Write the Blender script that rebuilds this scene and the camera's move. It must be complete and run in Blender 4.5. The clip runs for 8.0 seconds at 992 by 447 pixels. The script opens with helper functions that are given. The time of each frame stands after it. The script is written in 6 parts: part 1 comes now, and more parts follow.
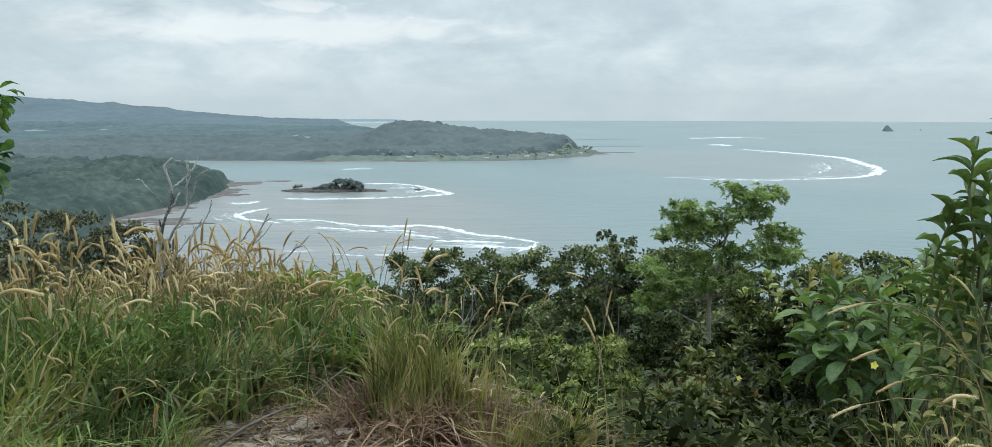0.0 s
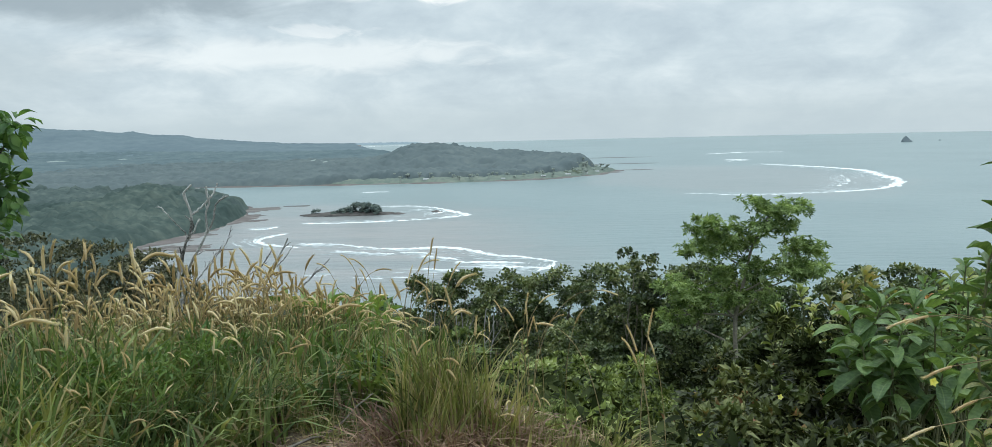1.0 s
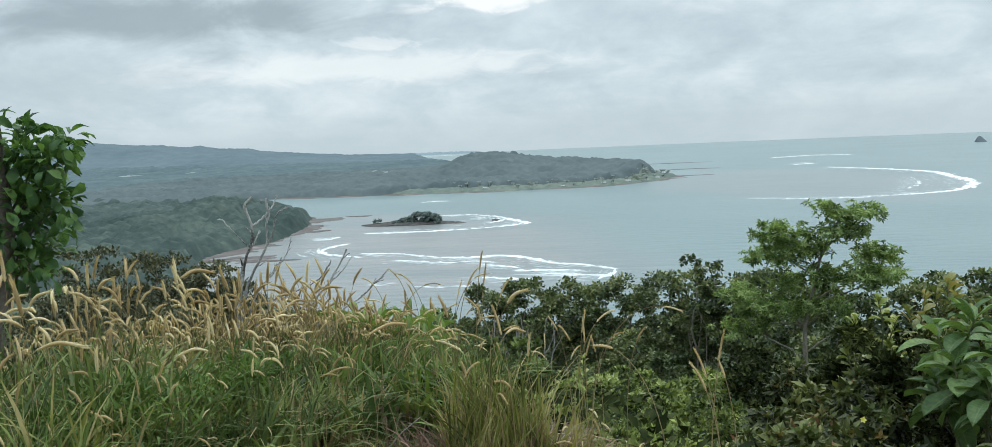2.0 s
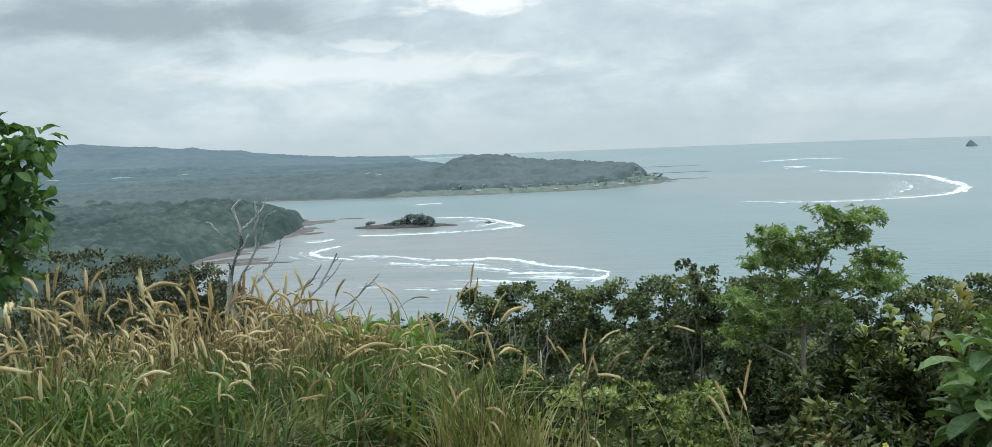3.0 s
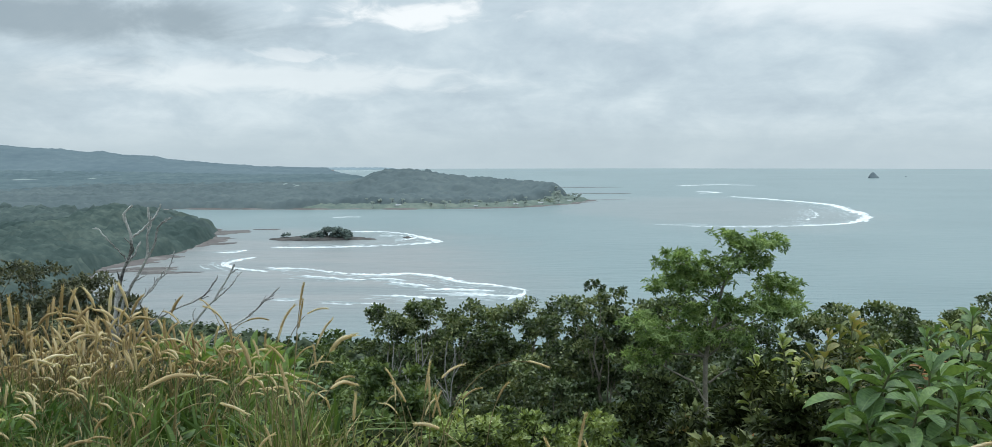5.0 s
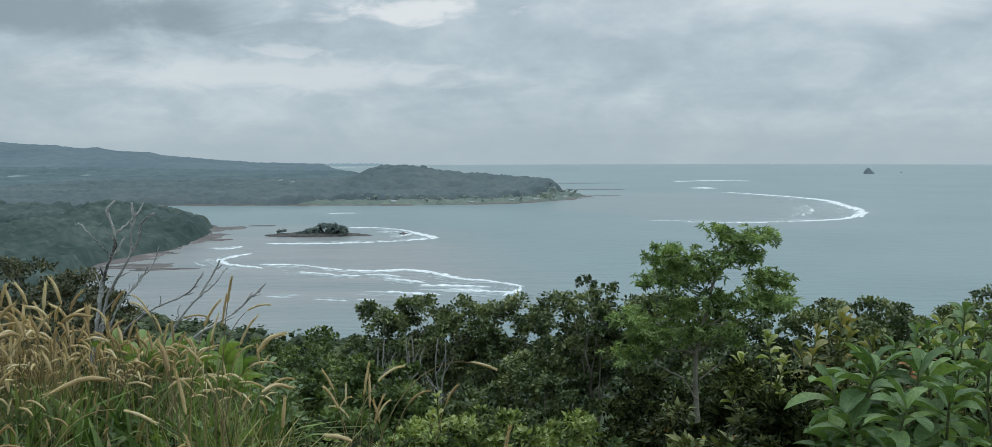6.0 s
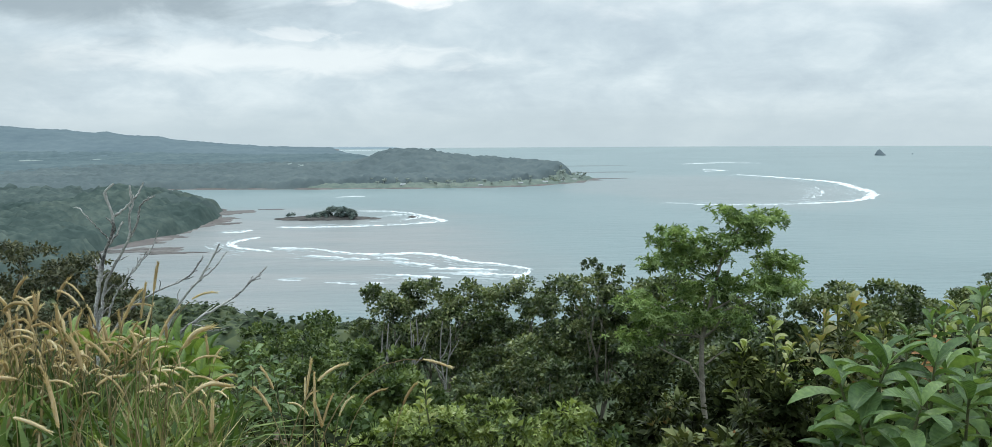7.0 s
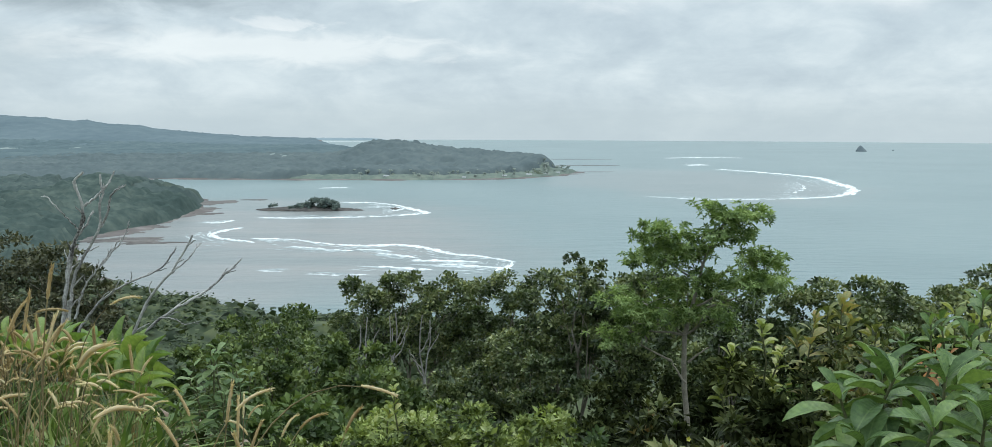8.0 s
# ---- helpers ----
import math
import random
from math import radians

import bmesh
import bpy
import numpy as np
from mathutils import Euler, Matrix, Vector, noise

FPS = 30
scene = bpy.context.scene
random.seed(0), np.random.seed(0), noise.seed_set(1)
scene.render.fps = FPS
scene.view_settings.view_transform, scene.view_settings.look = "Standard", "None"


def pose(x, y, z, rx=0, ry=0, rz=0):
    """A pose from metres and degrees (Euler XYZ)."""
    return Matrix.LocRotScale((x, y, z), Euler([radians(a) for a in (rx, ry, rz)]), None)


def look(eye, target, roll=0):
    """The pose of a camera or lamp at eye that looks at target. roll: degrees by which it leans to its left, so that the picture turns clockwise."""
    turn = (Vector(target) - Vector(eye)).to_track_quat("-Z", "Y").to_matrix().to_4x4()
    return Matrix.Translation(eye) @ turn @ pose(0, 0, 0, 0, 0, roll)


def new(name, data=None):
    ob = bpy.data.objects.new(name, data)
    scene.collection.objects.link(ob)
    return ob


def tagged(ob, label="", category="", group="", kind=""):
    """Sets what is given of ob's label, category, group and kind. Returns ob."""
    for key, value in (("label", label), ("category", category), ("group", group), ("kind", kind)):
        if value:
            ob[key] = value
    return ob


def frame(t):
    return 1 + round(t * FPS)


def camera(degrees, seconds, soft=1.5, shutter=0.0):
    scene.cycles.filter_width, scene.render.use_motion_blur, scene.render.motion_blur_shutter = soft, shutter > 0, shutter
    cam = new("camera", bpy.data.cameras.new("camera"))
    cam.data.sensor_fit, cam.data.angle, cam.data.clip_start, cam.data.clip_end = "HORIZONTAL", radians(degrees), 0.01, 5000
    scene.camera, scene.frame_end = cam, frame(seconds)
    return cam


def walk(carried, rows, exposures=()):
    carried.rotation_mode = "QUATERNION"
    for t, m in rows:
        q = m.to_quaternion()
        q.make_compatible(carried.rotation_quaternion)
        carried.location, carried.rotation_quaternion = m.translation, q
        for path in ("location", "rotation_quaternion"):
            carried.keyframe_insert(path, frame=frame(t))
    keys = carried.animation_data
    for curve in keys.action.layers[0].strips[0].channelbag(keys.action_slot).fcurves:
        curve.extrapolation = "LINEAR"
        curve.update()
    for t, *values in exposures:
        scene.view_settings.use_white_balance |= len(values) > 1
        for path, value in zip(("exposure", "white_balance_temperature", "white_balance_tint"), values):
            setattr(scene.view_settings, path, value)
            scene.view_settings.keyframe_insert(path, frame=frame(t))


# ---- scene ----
cam = camera(58.6, 8.0, 0.5)
PATH = [
    (0, (0.0, 0.0, 1.55), (0.0, 1.983, 1.293), -0.0),
    (0.5, (-0.028, 0.053, 1.54), (-0.063, 2.03, 1.244), -0.2),
    (1, (-0.055, 0.166, 1.516), (-0.095, 2.154, 1.305), -1.4),
    (1.5, (-0.037, 0.264, 1.504), (-0.136, 2.248, 1.266), -3.0),
    (1.7, (-0.023, 0.325, 1.502), (-0.187, 2.306, 1.284), -2.9),
    (2.8, (-0.06, 0.817, 1.499), (-0.234, 2.803, 1.333), -2.0),
    (3, (-0.06, 0.837, 1.497), (-0.219, 2.822, 1.314), -2.3),
    (3.5, (-0.011, 0.974, 1.484), (-0.156, 2.961, 1.304), -1.8),
    (4, (0.05, 1.093, 1.475), (-0.069, 3.081, 1.294), -0.2),
    (4.5, (0.109, 1.192, 1.467), (0.108, 3.186, 1.318), 0.5),
    (4.7, (0.144, 1.254, 1.46), (0.165, 3.248, 1.309), 0.1),
    (5.8, (0.373, 1.541, 1.398), (0.388, 3.536, 1.253), -0.6),
    (6, (0.386, 1.612, 1.394), (0.419, 3.606, 1.235), -0.2),
    (6.5, (0.455, 1.773, 1.383), (0.504, 3.764, 1.202), -1.6),
    (7, (0.539, 1.97, 1.348), (0.551, 3.96, 1.151), -0.4),
    (7.5, (0.581, 2.184, 1.322), (0.601, 4.172, 1.102), 0.0),
    (8, (0.606, 2.37, 1.325), (0.656, 4.358, 1.111), 0.2),
]
EXPOSURES = [(0.0, 0.0, 6460, 10), (4.7, 0.0, 6380, 10), (5.8, -0.42, 6290, 10), (6.5, -0.40, 6290, 10), (6.8, 0.02, 6420, 10), (7.2, 0.05, 6450, 10), (8.0, 0.0, 6460, 10)]
walk(cam, [(t, look(eye, at, roll)) for t, eye, at, roll in PATH], EXPOSURES)
SEA = -63.5

# ---- sky and sun ----
world = bpy.data.worlds.new("overcast_sky")
scene.world = world
world.use_nodes = True


class Graph:
    """A node tree with short calls for the few nodes used here."""

    def __init__(self, tree):
        self.t = tree
        tree.nodes.clear()

    def put(self, socket, value):
        if isinstance(value, bpy.types.NodeSocket):
            self.t.links.new(value, socket)
        elif value is not None:
            socket.default_value = value

    def math(self, op, a, b=None, c=None, clamp=False):
        n = self.t.nodes.new("ShaderNodeMath")
        n.operation, n.use_clamp = op, clamp
        for i, v in enumerate((a, b, c)):
            self.put(n.inputs[i], v)
        return n.outputs[0]

    def vec(self, op, a, b=None, scale=None):
        n = self.t.nodes.new("ShaderNodeVectorMath")
        n.operation = op
        self.put(n.inputs[0], a)
        self.put(n.inputs[1], b)
        if scale is not None:
            n.inputs[3].default_value = scale
        return n.outputs[1] if op in ("LENGTH", "DISTANCE", "DOT_PRODUCT") else n.outputs[0]

    def noise(self, at, scale, detail=3, rough=0.55, twist=0.0, colour=False):
        n = self.t.nodes.new("ShaderNodeTexNoise")
        self.put(n.inputs["Vector"], at)
        n.inputs["Scale"].default_value, n.inputs["Detail"].default_value = scale, detail
        n.inputs["Roughness"].default_value, n.inputs["Distortion"].default_value = rough, twist
        return n.outputs[1 if colour else 0]

    def ramp(self, x, stops):
        n = self.t.nodes.new("ShaderNodeValToRGB")
        e = n.color_ramp.elements
        e[0].position, e[0].color = stops[0][0], (*stops[0][1], 1)
        e[1].position, e[1].color = stops[-1][0], (*stops[-1][1], 1)
        for at, col in stops[1:-1]:
            e.new(at).color = (*col, 1)
        self.put(n.inputs[0], x)
        return n.outputs[0]

    def step(self, x, lo, hi, a=0.0, b=1.0):
        n = self.t.nodes.new("ShaderNodeMapRange")
        n.interpolation_type = "SMOOTHSTEP"
        for i, v in enumerate((x, lo, hi, a, b)):
            self.put(n.inputs[i], v)
        return n.outputs[0]

    def mix(self, f, a, b, kind="MIX"):
        n = self.t.nodes.new("ShaderNodeMix")
        n.data_type, n.blend_type = "RGBA", kind
        for i, v in ((0, f), (6, a), (7, b)):
            self.put(n.inputs[i], (*v, 1) if isinstance(v, tuple) and len(v) == 3 else v)
        return n.outputs[2]

    def split(self, v):
        n = self.t.nodes.new("ShaderNodeSeparateXYZ")
        self.put(n.inputs[0], v)
        return n.outputs

    def join(self, x, y, z):
        n = self.t.nodes.new("ShaderNodeCombineXYZ")
        for i, v in enumerate((x, y, z)):
            self.put(n.inputs[i], v)
        return n.outputs[0]


def build_sky():
    g = Graph(world.node_tree)
    out = g.t.nodes.new("ShaderNodeOutputWorld")
    bg = g.t.nodes.new("ShaderNodeBackground")
    g.t.links.new(bg.outputs[0], out.inputs[0])
    sky = g.t.nodes.new("ShaderNodeTexSky")
    sky.sky_type, sky.sun_disc = "NISHITA", False
    sky.sun_elevation, sky.sun_rotation = radians(61), radians(25)
    clear = g.vec("SCALE", sky.outputs[0], scale=0.1)
    way = g.t.nodes.new("ShaderNodeTexCoord").outputs["Generated"]
    x, y, z = g.split(way)
    # the cloud deck: directions thrown on a plane overhead, and finer billows by bearing and height
    lift = g.math("ADD", g.math("MAXIMUM", z, 0.0), 0.10)
    deck = g.vec("DIVIDE", way, g.join(lift, lift, lift))
    az = g.math("MULTIPLY", g.math("ARCTAN2", x, y), 57.2958)
    el = g.math("MULTIPLY", g.math("ARCSINE", z), 57.2958)
    flat = g.join(g.math("MULTIPLY", az, 0.115), g.math("MULTIPLY", el, 0.23), 0.0)
    soft = g.math("SUBTRACT", g.noise(flat, 1.0, 6, 0.58, 0.5), 0.5)
    fine = g.noise(g.vec("ADD", flat, (7.3, 2.1, 0.4)), 2.2, 5, 0.6, 0.3)
    rags = g.math("SUBTRACT", g.noise(g.vec("MULTIPLY", flat, (1.0, 1.4, 1.0)), 2.6, 4, 0.55, 0.6), 0.5)
    big = g.noise(deck, 0.45, 5, 0.6, 0.4)
    tone = g.math("ADD", g.math("MULTIPLY", big, 0.26), g.math("MULTIPLY", g.math("ADD", g.math("ADD", soft, 0.5), fine), 0.37))
    cloud = g.ramp(tone, ((0.36, (0.50, 0.605, 0.675)), (0.49, (0.605, 0.717, 0.775)), (0.62, (0.745, 0.85, 0.89))))

    def bank(f, a0, e0, ra, re, wob, tear=None, lo=1.4, hi=0.2):
        """A bank of cloud about a direction, its outline torn by the billows."""
        da = g.math("DIVIDE", g.math("SUBTRACT", az, a0), ra)
        de = g.math("DIVIDE", g.math("SUBTRACT", el, e0), re)
        d = g.math("SQRT", g.math("ADD", g.math("MULTIPLY", da, da), g.math("MULTIPLY", de, de)))
        return g.step(g.math("ADD", d, g.math("MULTIPLY", soft if tear is None else tear, wob)), lo, hi, 0.0, f)

    cloud = g.mix(bank(0.8, -24, 7.9, 10.5, 1.7, 2.4, None, 1.3, 0.4), cloud, (0.33, 0.41, 0.455))
    cloud = g.mix(bank(0.7, -13.5, 4.9, 13, 1.0, 2.0, rags, 1.35, 0.4), cloud, (0.92, 0.99, 1.0))
    cloud = g.mix(bank(0.95, -4.5, 9.0, 4.8, 0.75, 4.0, rags), cloud, (1.02, 1.06, 1.06))
    cloud = g.mix(bank(0.45, -11.5, 6.3, 2.4, 0.28, 8.0, rags), cloud, (0.93, 0.98, 0.99))
    cloud = g.mix(bank(0.55, -31, 4.2, 6, 2.6, 1.5), cloud, (0.46, 0.56, 0.61))
    cloud = g.mix(bank(0.85, 24, 9.4, 16, 1.7, 3.5), cloud, (0.93, 1.0, 1.02))
    cloud = g.mix(g.step(el, 2.8, 0.2, 0.0, 0.7), cloud, (0.535, 0.645, 0.692))
    # an overcast dome is brightest overhead
    dome = g.step(el, 14.0, 70.0, 1.0, 2.7)
    cloud = g.vec("MULTIPLY", cloud, g.join(dome, dome, dome))
    g.put(bg.inputs[0], g.mix(0.95, clear, cloud))
    bg.inputs[1].default_value = 1.0


build_sky()
sun = new("sun", bpy.data.lights.new("sun", "SUN"))
sun.data.energy, sun.data.angle, sun.data.color = 0.8, radians(30), (1.0, 0.97, 0.92)
sun.matrix_world = look((14, 30, 60), (0, 0, 0))


# ---- materials ----
def material(name):
    m = bpy.data.materials.new(name)
    m.use_nodes = True
    g = Graph(m.node_tree)
    out = g.t.nodes.new("ShaderNodeOutputMaterial")
    bsdf = g.t.nodes.new("ShaderNodeBsdfPrincipled")
    g.t.links.new(bsdf.outputs[0], out.inputs[0])
    return m, g, bsdf, out


def bump(g, bsdf, height, strength, distance):
    n = g.t.nodes.new("ShaderNodeBump")
    n.inputs["Strength"].default_value, n.inputs["Distance"].default_value = strength, distance
    g.put(n.inputs["Height"], height)
    g.t.links.new(n.outputs[0], bsdf.inputs["Normal"])


def here(g):
    return g.t.nodes.new("ShaderNodeTexCoord").outputs["Object"]


def leafy(name, stops, rough=0.5, through_light=0.3, patch=0.8, spec=0.22):
    """Leaves: every leaf has its own tone out of stops, drifting in patches over the plant."""
    m, g, bsdf, out = material(name)
    geo = g.t.nodes.new("ShaderNodeNewGeometry")
    own = geo.outputs["Random Per Island"]
    drift = g.noise(geo.outputs["Position"], patch * 2.2, 2)
    tone = g.math("ADD", g.math("MULTIPLY", own, 0.42), g.math("MULTIPLY", g.step(drift, 0.36, 0.64), 0.58))
    col = g.ramp(tone, stops)
    g.put(bsdf.inputs["Base Color"], col)
    bsdf.inputs["Roughness"].default_value = rough
    bsdf.inputs["Specular IOR Level"].default_value = spec
    if through_light:
        tr = g.t.nodes.new("ShaderNodeBsdfTranslucent")
        g.put(tr.inputs[0], g.mix(1.0, col, (1.3, 1.35, 0.7), "MULTIPLY"))
        mx = g.t.nodes.new("ShaderNodeMixShader")
        mx.inputs[0].default_value = through_light
        g.t.links.new(bsdf.outputs[0], mx.inputs[1])
        g.t.links.new(tr.outputs[0], mx.inputs[2])
        g.t.links.new(mx.outputs[0], out.inputs[0])
    return m


def leafy_each(name, stops, rough=0.4, through_light=0.25, vein=0.35):
    """Large leaves that are objects of their own: a tone each, a paler midrib and side veins along the leaf."""
    m, g, bsdf, out = material(name)
    own = g.t.nodes.new("ShaderNodeObjectInfo").outputs["Random"]
    at = here(g)
    x, y = g.split(at)[:2]
    side = g.math("ABSOLUTE", x)
    blotch = g.noise(at, 9, 3)
    tone = g.math("ADD", g.math("MULTIPLY", own, 0.7), g.math("MULTIPLY", g.step(blotch, 0.3, 0.7), 0.3))
    col = g.ramp(tone, stops)
    rib = g.step(side, 0.018, 0.004)
    ribs = g.math("SINE", g.math("MULTIPLY", g.math("SUBTRACT", y, g.math("MULTIPLY", side, 0.7)), 75.0))
    veins = g.math("MAXIMUM", rib, g.math("MULTIPLY", g.step(ribs, 0.8, 1.0), 0.15))
    col = g.mix(g.math("MULTIPLY", veins, vein), col, (0.24, 0.32, 0.13))
    g.put(bsdf.inputs["Base Color"], col)
    bsdf.inputs["Roughness"].default_value = rough
    bsdf.inputs["Specular IOR Level"].default_value = 0.3
    bump(g, bsdf, ribs, 0.10, 0.01)
    tr = g.t.nodes.new("ShaderNodeBsdfTranslucent")
    g.put(tr.inputs[0], g.mix(1.0, col, (1.3, 1.35, 0.7), "MULTIPLY"))
    mx = g.t.nodes.new("ShaderNodeMixShader")
    mx.inputs[0].default_value = through_light
    g.t.links.new(bsdf.outputs[0], mx.inputs[1])
    g.t.links.new(tr.outputs[0], mx.inputs[2])
    g.t.links.new(mx.outputs[0], out.inputs[0])
    return m


def canopy_cover(name, stops, coarse, fine):
    """Woods seen from far: single crowns as mottling, stands of trees as broad patches."""
    m, g, bsdf = material(name)[:3]
    geo = g.t.nodes.new("ShaderNodeNewGeometry")
    at = geo.outputs["Position"]
    tone = g.math("ADD", g.math("MULTIPLY", g.noise(at, coarse, 3, 0.6), 0.5), g.math("MULTIPLY", g.noise(at, fine, 3, 0.6), 0.5))
    g.put(bsdf.inputs["Base Color"], g.ramp(tone, stops))
    bsdf.inputs["Roughness"].default_value = 0.95
    bsdf.inputs["Specular IOR Level"].default_value = 0.0
    return m


def rough_stuff(name, stops, scale, fine, rough=0.9, relief=0.02):
    """Bark, soil, rock: two scales of noise through a ramp, with bump."""
    m, g, bsdf = material(name)[:3]
    at = here(g)
    a, b = g.noise(at, scale, 4), g.noise(at, fine, 3)
    g.put(bsdf.inputs["Base Color"], g.ramp(g.math("ADD", g.math("MULTIPLY", a, 0.6), g.math("MULTIPLY", b, 0.4)), stops))
    bsdf.inputs["Roughness"].default_value = rough
    bsdf.inputs["Specular IOR Level"].default_value = 0.25
    bump(g, bsdf, b, 0.6, relief)
    return m


LEAF_DARK = leafy("leaf_dark", ((0.1, (0.028, 0.043, 0.017)), (0.45, (0.08, 0.112, 0.042)), (0.75, (0.17, 0.203, 0.08)), (0.97, (0.35, 0.365, 0.175))), 0.42, 0.2, 0.5, 0.4)
# pale leaf that paints the sky's highlight on the tops of dark clumps
LEAF_PAINTED_SHEEN = leafy("leaf_painted_sheen", ((0.1, (0.09, 0.125, 0.055)), (0.5, (0.17, 0.21, 0.10)), (0.95, (0.30, 0.34, 0.19))), 0.42, 0.15, 0.6, 0.35)
LEAF_MID = leafy("leaf_mid", ((0.1, (0.03, 0.052, 0.017)), (0.5, (0.075, 0.12, 0.035)), (0.9, (0.165, 0.222, 0.068))), 0.5, 0.2)
LEAF_BRIGHT = leafy("leaf_bright", ((0.1, (0.075, 0.118, 0.04)), (0.5, (0.19, 0.27, 0.095)), (0.9, (0.40, 0.49, 0.23))), 0.5, 0.4, 1.3)
LEAF_BROAD = leafy_each("leaf_broad", ((0.1, (0.058, 0.105, 0.038)), (0.5, (0.118, 0.193, 0.07)), (0.9, (0.23, 0.33, 0.11))), 0.46, 0.26)
LEAF_FRESH = leafy_each("leaf_fresh", ((0.1, (0.10, 0.175, 0.048)), (0.5, (0.175, 0.265, 0.07)), (0.9, (0.29, 0.37, 0.115))), 0.45, 0.33)
LEAF_DROOP = leafy_each("leaf_droop", ((0.1, (0.07, 0.125, 0.045)), (0.5, (0.13, 0.20, 0.075)), (0.9, (0.24, 0.31, 0.14))), 0.45, 0.2)
LEAF_GOLD = leafy_each("leaf_gold", ((0.1, (0.14, 0.185, 0.055)), (0.5, (0.28, 0.33, 0.10)), (0.85, (0.46, 0.47, 0.20)), (0.98, (0.36, 0.21, 0.10))), 0.45, 0.3)
LEAF_ORANGE = leafy_each("leaf_orange", ((0.1, (0.20, 0.10, 0.04)), (0.5, (0.36, 0.16, 0.06)), (0.9, (0.50, 0.26, 0.10))), 0.5, 0.25)
# leaf with the deep shade below crowns and bushes painted into its colour
LEAF_SHADED = leafy("leaf_shaded", ((0.1, (0.008, 0.012, 0.005)), (0.5, (0.024, 0.033, 0.011)), (0.9, (0.074, 0.087, 0.03))), 0.65, 0.08, 0.8, 0.03)
LEAF_TIP = leafy("leaf_tip", ((0.1, (0.18, 0.23, 0.08)), (0.6, (0.40, 0.45, 0.20)), (0.95, (0.70, 0.71, 0.47))), 0.5, 0.3, 2.0)
LEAF_TIP_RUST = leafy("leaf_tip_rust", ((0.1, (0.075, 0.11, 0.035)), (0.6, (0.16, 0.19, 0.065)), (0.85, (0.26, 0.22, 0.09)), (0.97, (0.32, 0.15, 0.07))), 0.5, 0.2, 1.5)
DEAD_LEAF = leafy("dead_leaf", ((0.1, (0.08, 0.055, 0.04)), (0.5, (0.19, 0.135, 0.095)), (0.9, (0.42, 0.35, 0.28))), 0.8, 0.05, 2.0)
LEAF_RUST = leafy("leaf_rust", ((0.1, (0.012, 0.017, 0.007)), (0.45, (0.05, 0.063, 0.021)), (0.8, (0.165, 0.185, 0.066)), (0.93, (0.26, 0.265, 0.11)), (0.99, (0.26, 0.12, 0.06))), 0.5, 0.14)
LEAF_LOW = leafy_each("leaf_low", ((0.1, (0.025, 0.038, 0.012)), (0.5, (0.06, 0.084, 0.026)), (0.9, (0.135, 0.165, 0.052))), 0.5, 0.15)
LEAF_DULL = leafy("leaf_dull", ((0.1, (0.04, 0.046, 0.028)), (0.5, (0.085, 0.092, 0.052)), (0.9, (0.19, 0.185, 0.11))), 0.55, 0.15)
LEAF_OLIVE = leafy_each("leaf_olive", ((0.1, (0.09, 0.115, 0.04)), (0.5, (0.19, 0.21, 0.068)), (0.8, (0.33, 0.31, 0.115)), (0.97, (0.42, 0.25, 0.12))), 0.45, 0.28)
LEAF_SLOPE = leafy("leaf_slope", ((0.1, (0.026, 0.042, 0.02)), (0.5, (0.052, 0.075, 0.035)), (0.9, (0.105, 0.128, 0.056))), 0.6, 0.15, 0.15, 0.2)
# headland woods and scrub: bluish haze is painted into the base colour
HAZED_HEADLAND_WOOD = canopy_cover("hazed_headland_wood", ((0.34, (0.098, 0.125, 0.131)), (0.5, (0.124, 0.153, 0.157)), (0.68, (0.158, 0.187, 0.184))), 0.012, 0.07)
HAZED_COAST_SCRUB = canopy_cover("hazed_coastal_scrub", ((0.34, (0.125, 0.16, 0.145)), (0.5, (0.165, 0.2, 0.172)), (0.68, (0.235, 0.26, 0.215))), 0.02, 0.12)
# palm fronds lightened toward the haze in their own colour
HAZED_PALM_LEAF = canopy_cover("hazed_palm_leaf", ((0.36, (0.19, 0.225, 0.205)), (0.5, (0.24, 0.275, 0.245)), (0.64, (0.29, 0.325, 0.28))), 0.05, 0.6)
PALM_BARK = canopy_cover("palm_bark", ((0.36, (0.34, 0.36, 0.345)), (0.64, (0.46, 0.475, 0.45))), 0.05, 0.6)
# far sea rocks: the haze before them is painted into the rock colour
HAZED_ROCK = rough_stuff("hazed_rock", ((0.3, (0.12, 0.15, 0.165)), (0.5, (0.15, 0.185, 0.20)), (0.7, (0.19, 0.225, 0.235))), 0.05, 0.4, 0.9, 0.3)
# islet scrub, paled in its base colour to stand for haze
HAZED_SHORE_WOOD = leafy("hazed_shore_wood", ((0.1, (0.10, 0.132, 0.122)), (0.5, (0.14, 0.175, 0.155)), (0.9, (0.185, 0.22, 0.185))), 0.8, 0, 0.1, 0.05)
GRASS_LUSH = leafy("lush_grass", ((0.1, (0.12, 0.188, 0.07)), (0.5, (0.235, 0.318, 0.118)), (0.8, (0.36, 0.41, 0.17)), (0.95, (0.54, 0.48, 0.28))), 0.6, 0.38, 1.2)
# beach to ridge: each base colour holds more painted haze than the last
HAZED_BEACH_WOOD = canopy_cover("hazed_beach_wood", ((0.34, (0.042, 0.063, 0.059)), (0.5, (0.07, 0.096, 0.087)), (0.66, (0.118, 0.146, 0.125))), 0.014, 0.13)
HAZED_BAY_WOOD = canopy_cover("hazed_bay_wood", ((0.34, (0.06, 0.083, 0.08)), (0.5, (0.088, 0.115, 0.108)), (0.66, (0.13, 0.158, 0.142))), 0.013, 0.1)
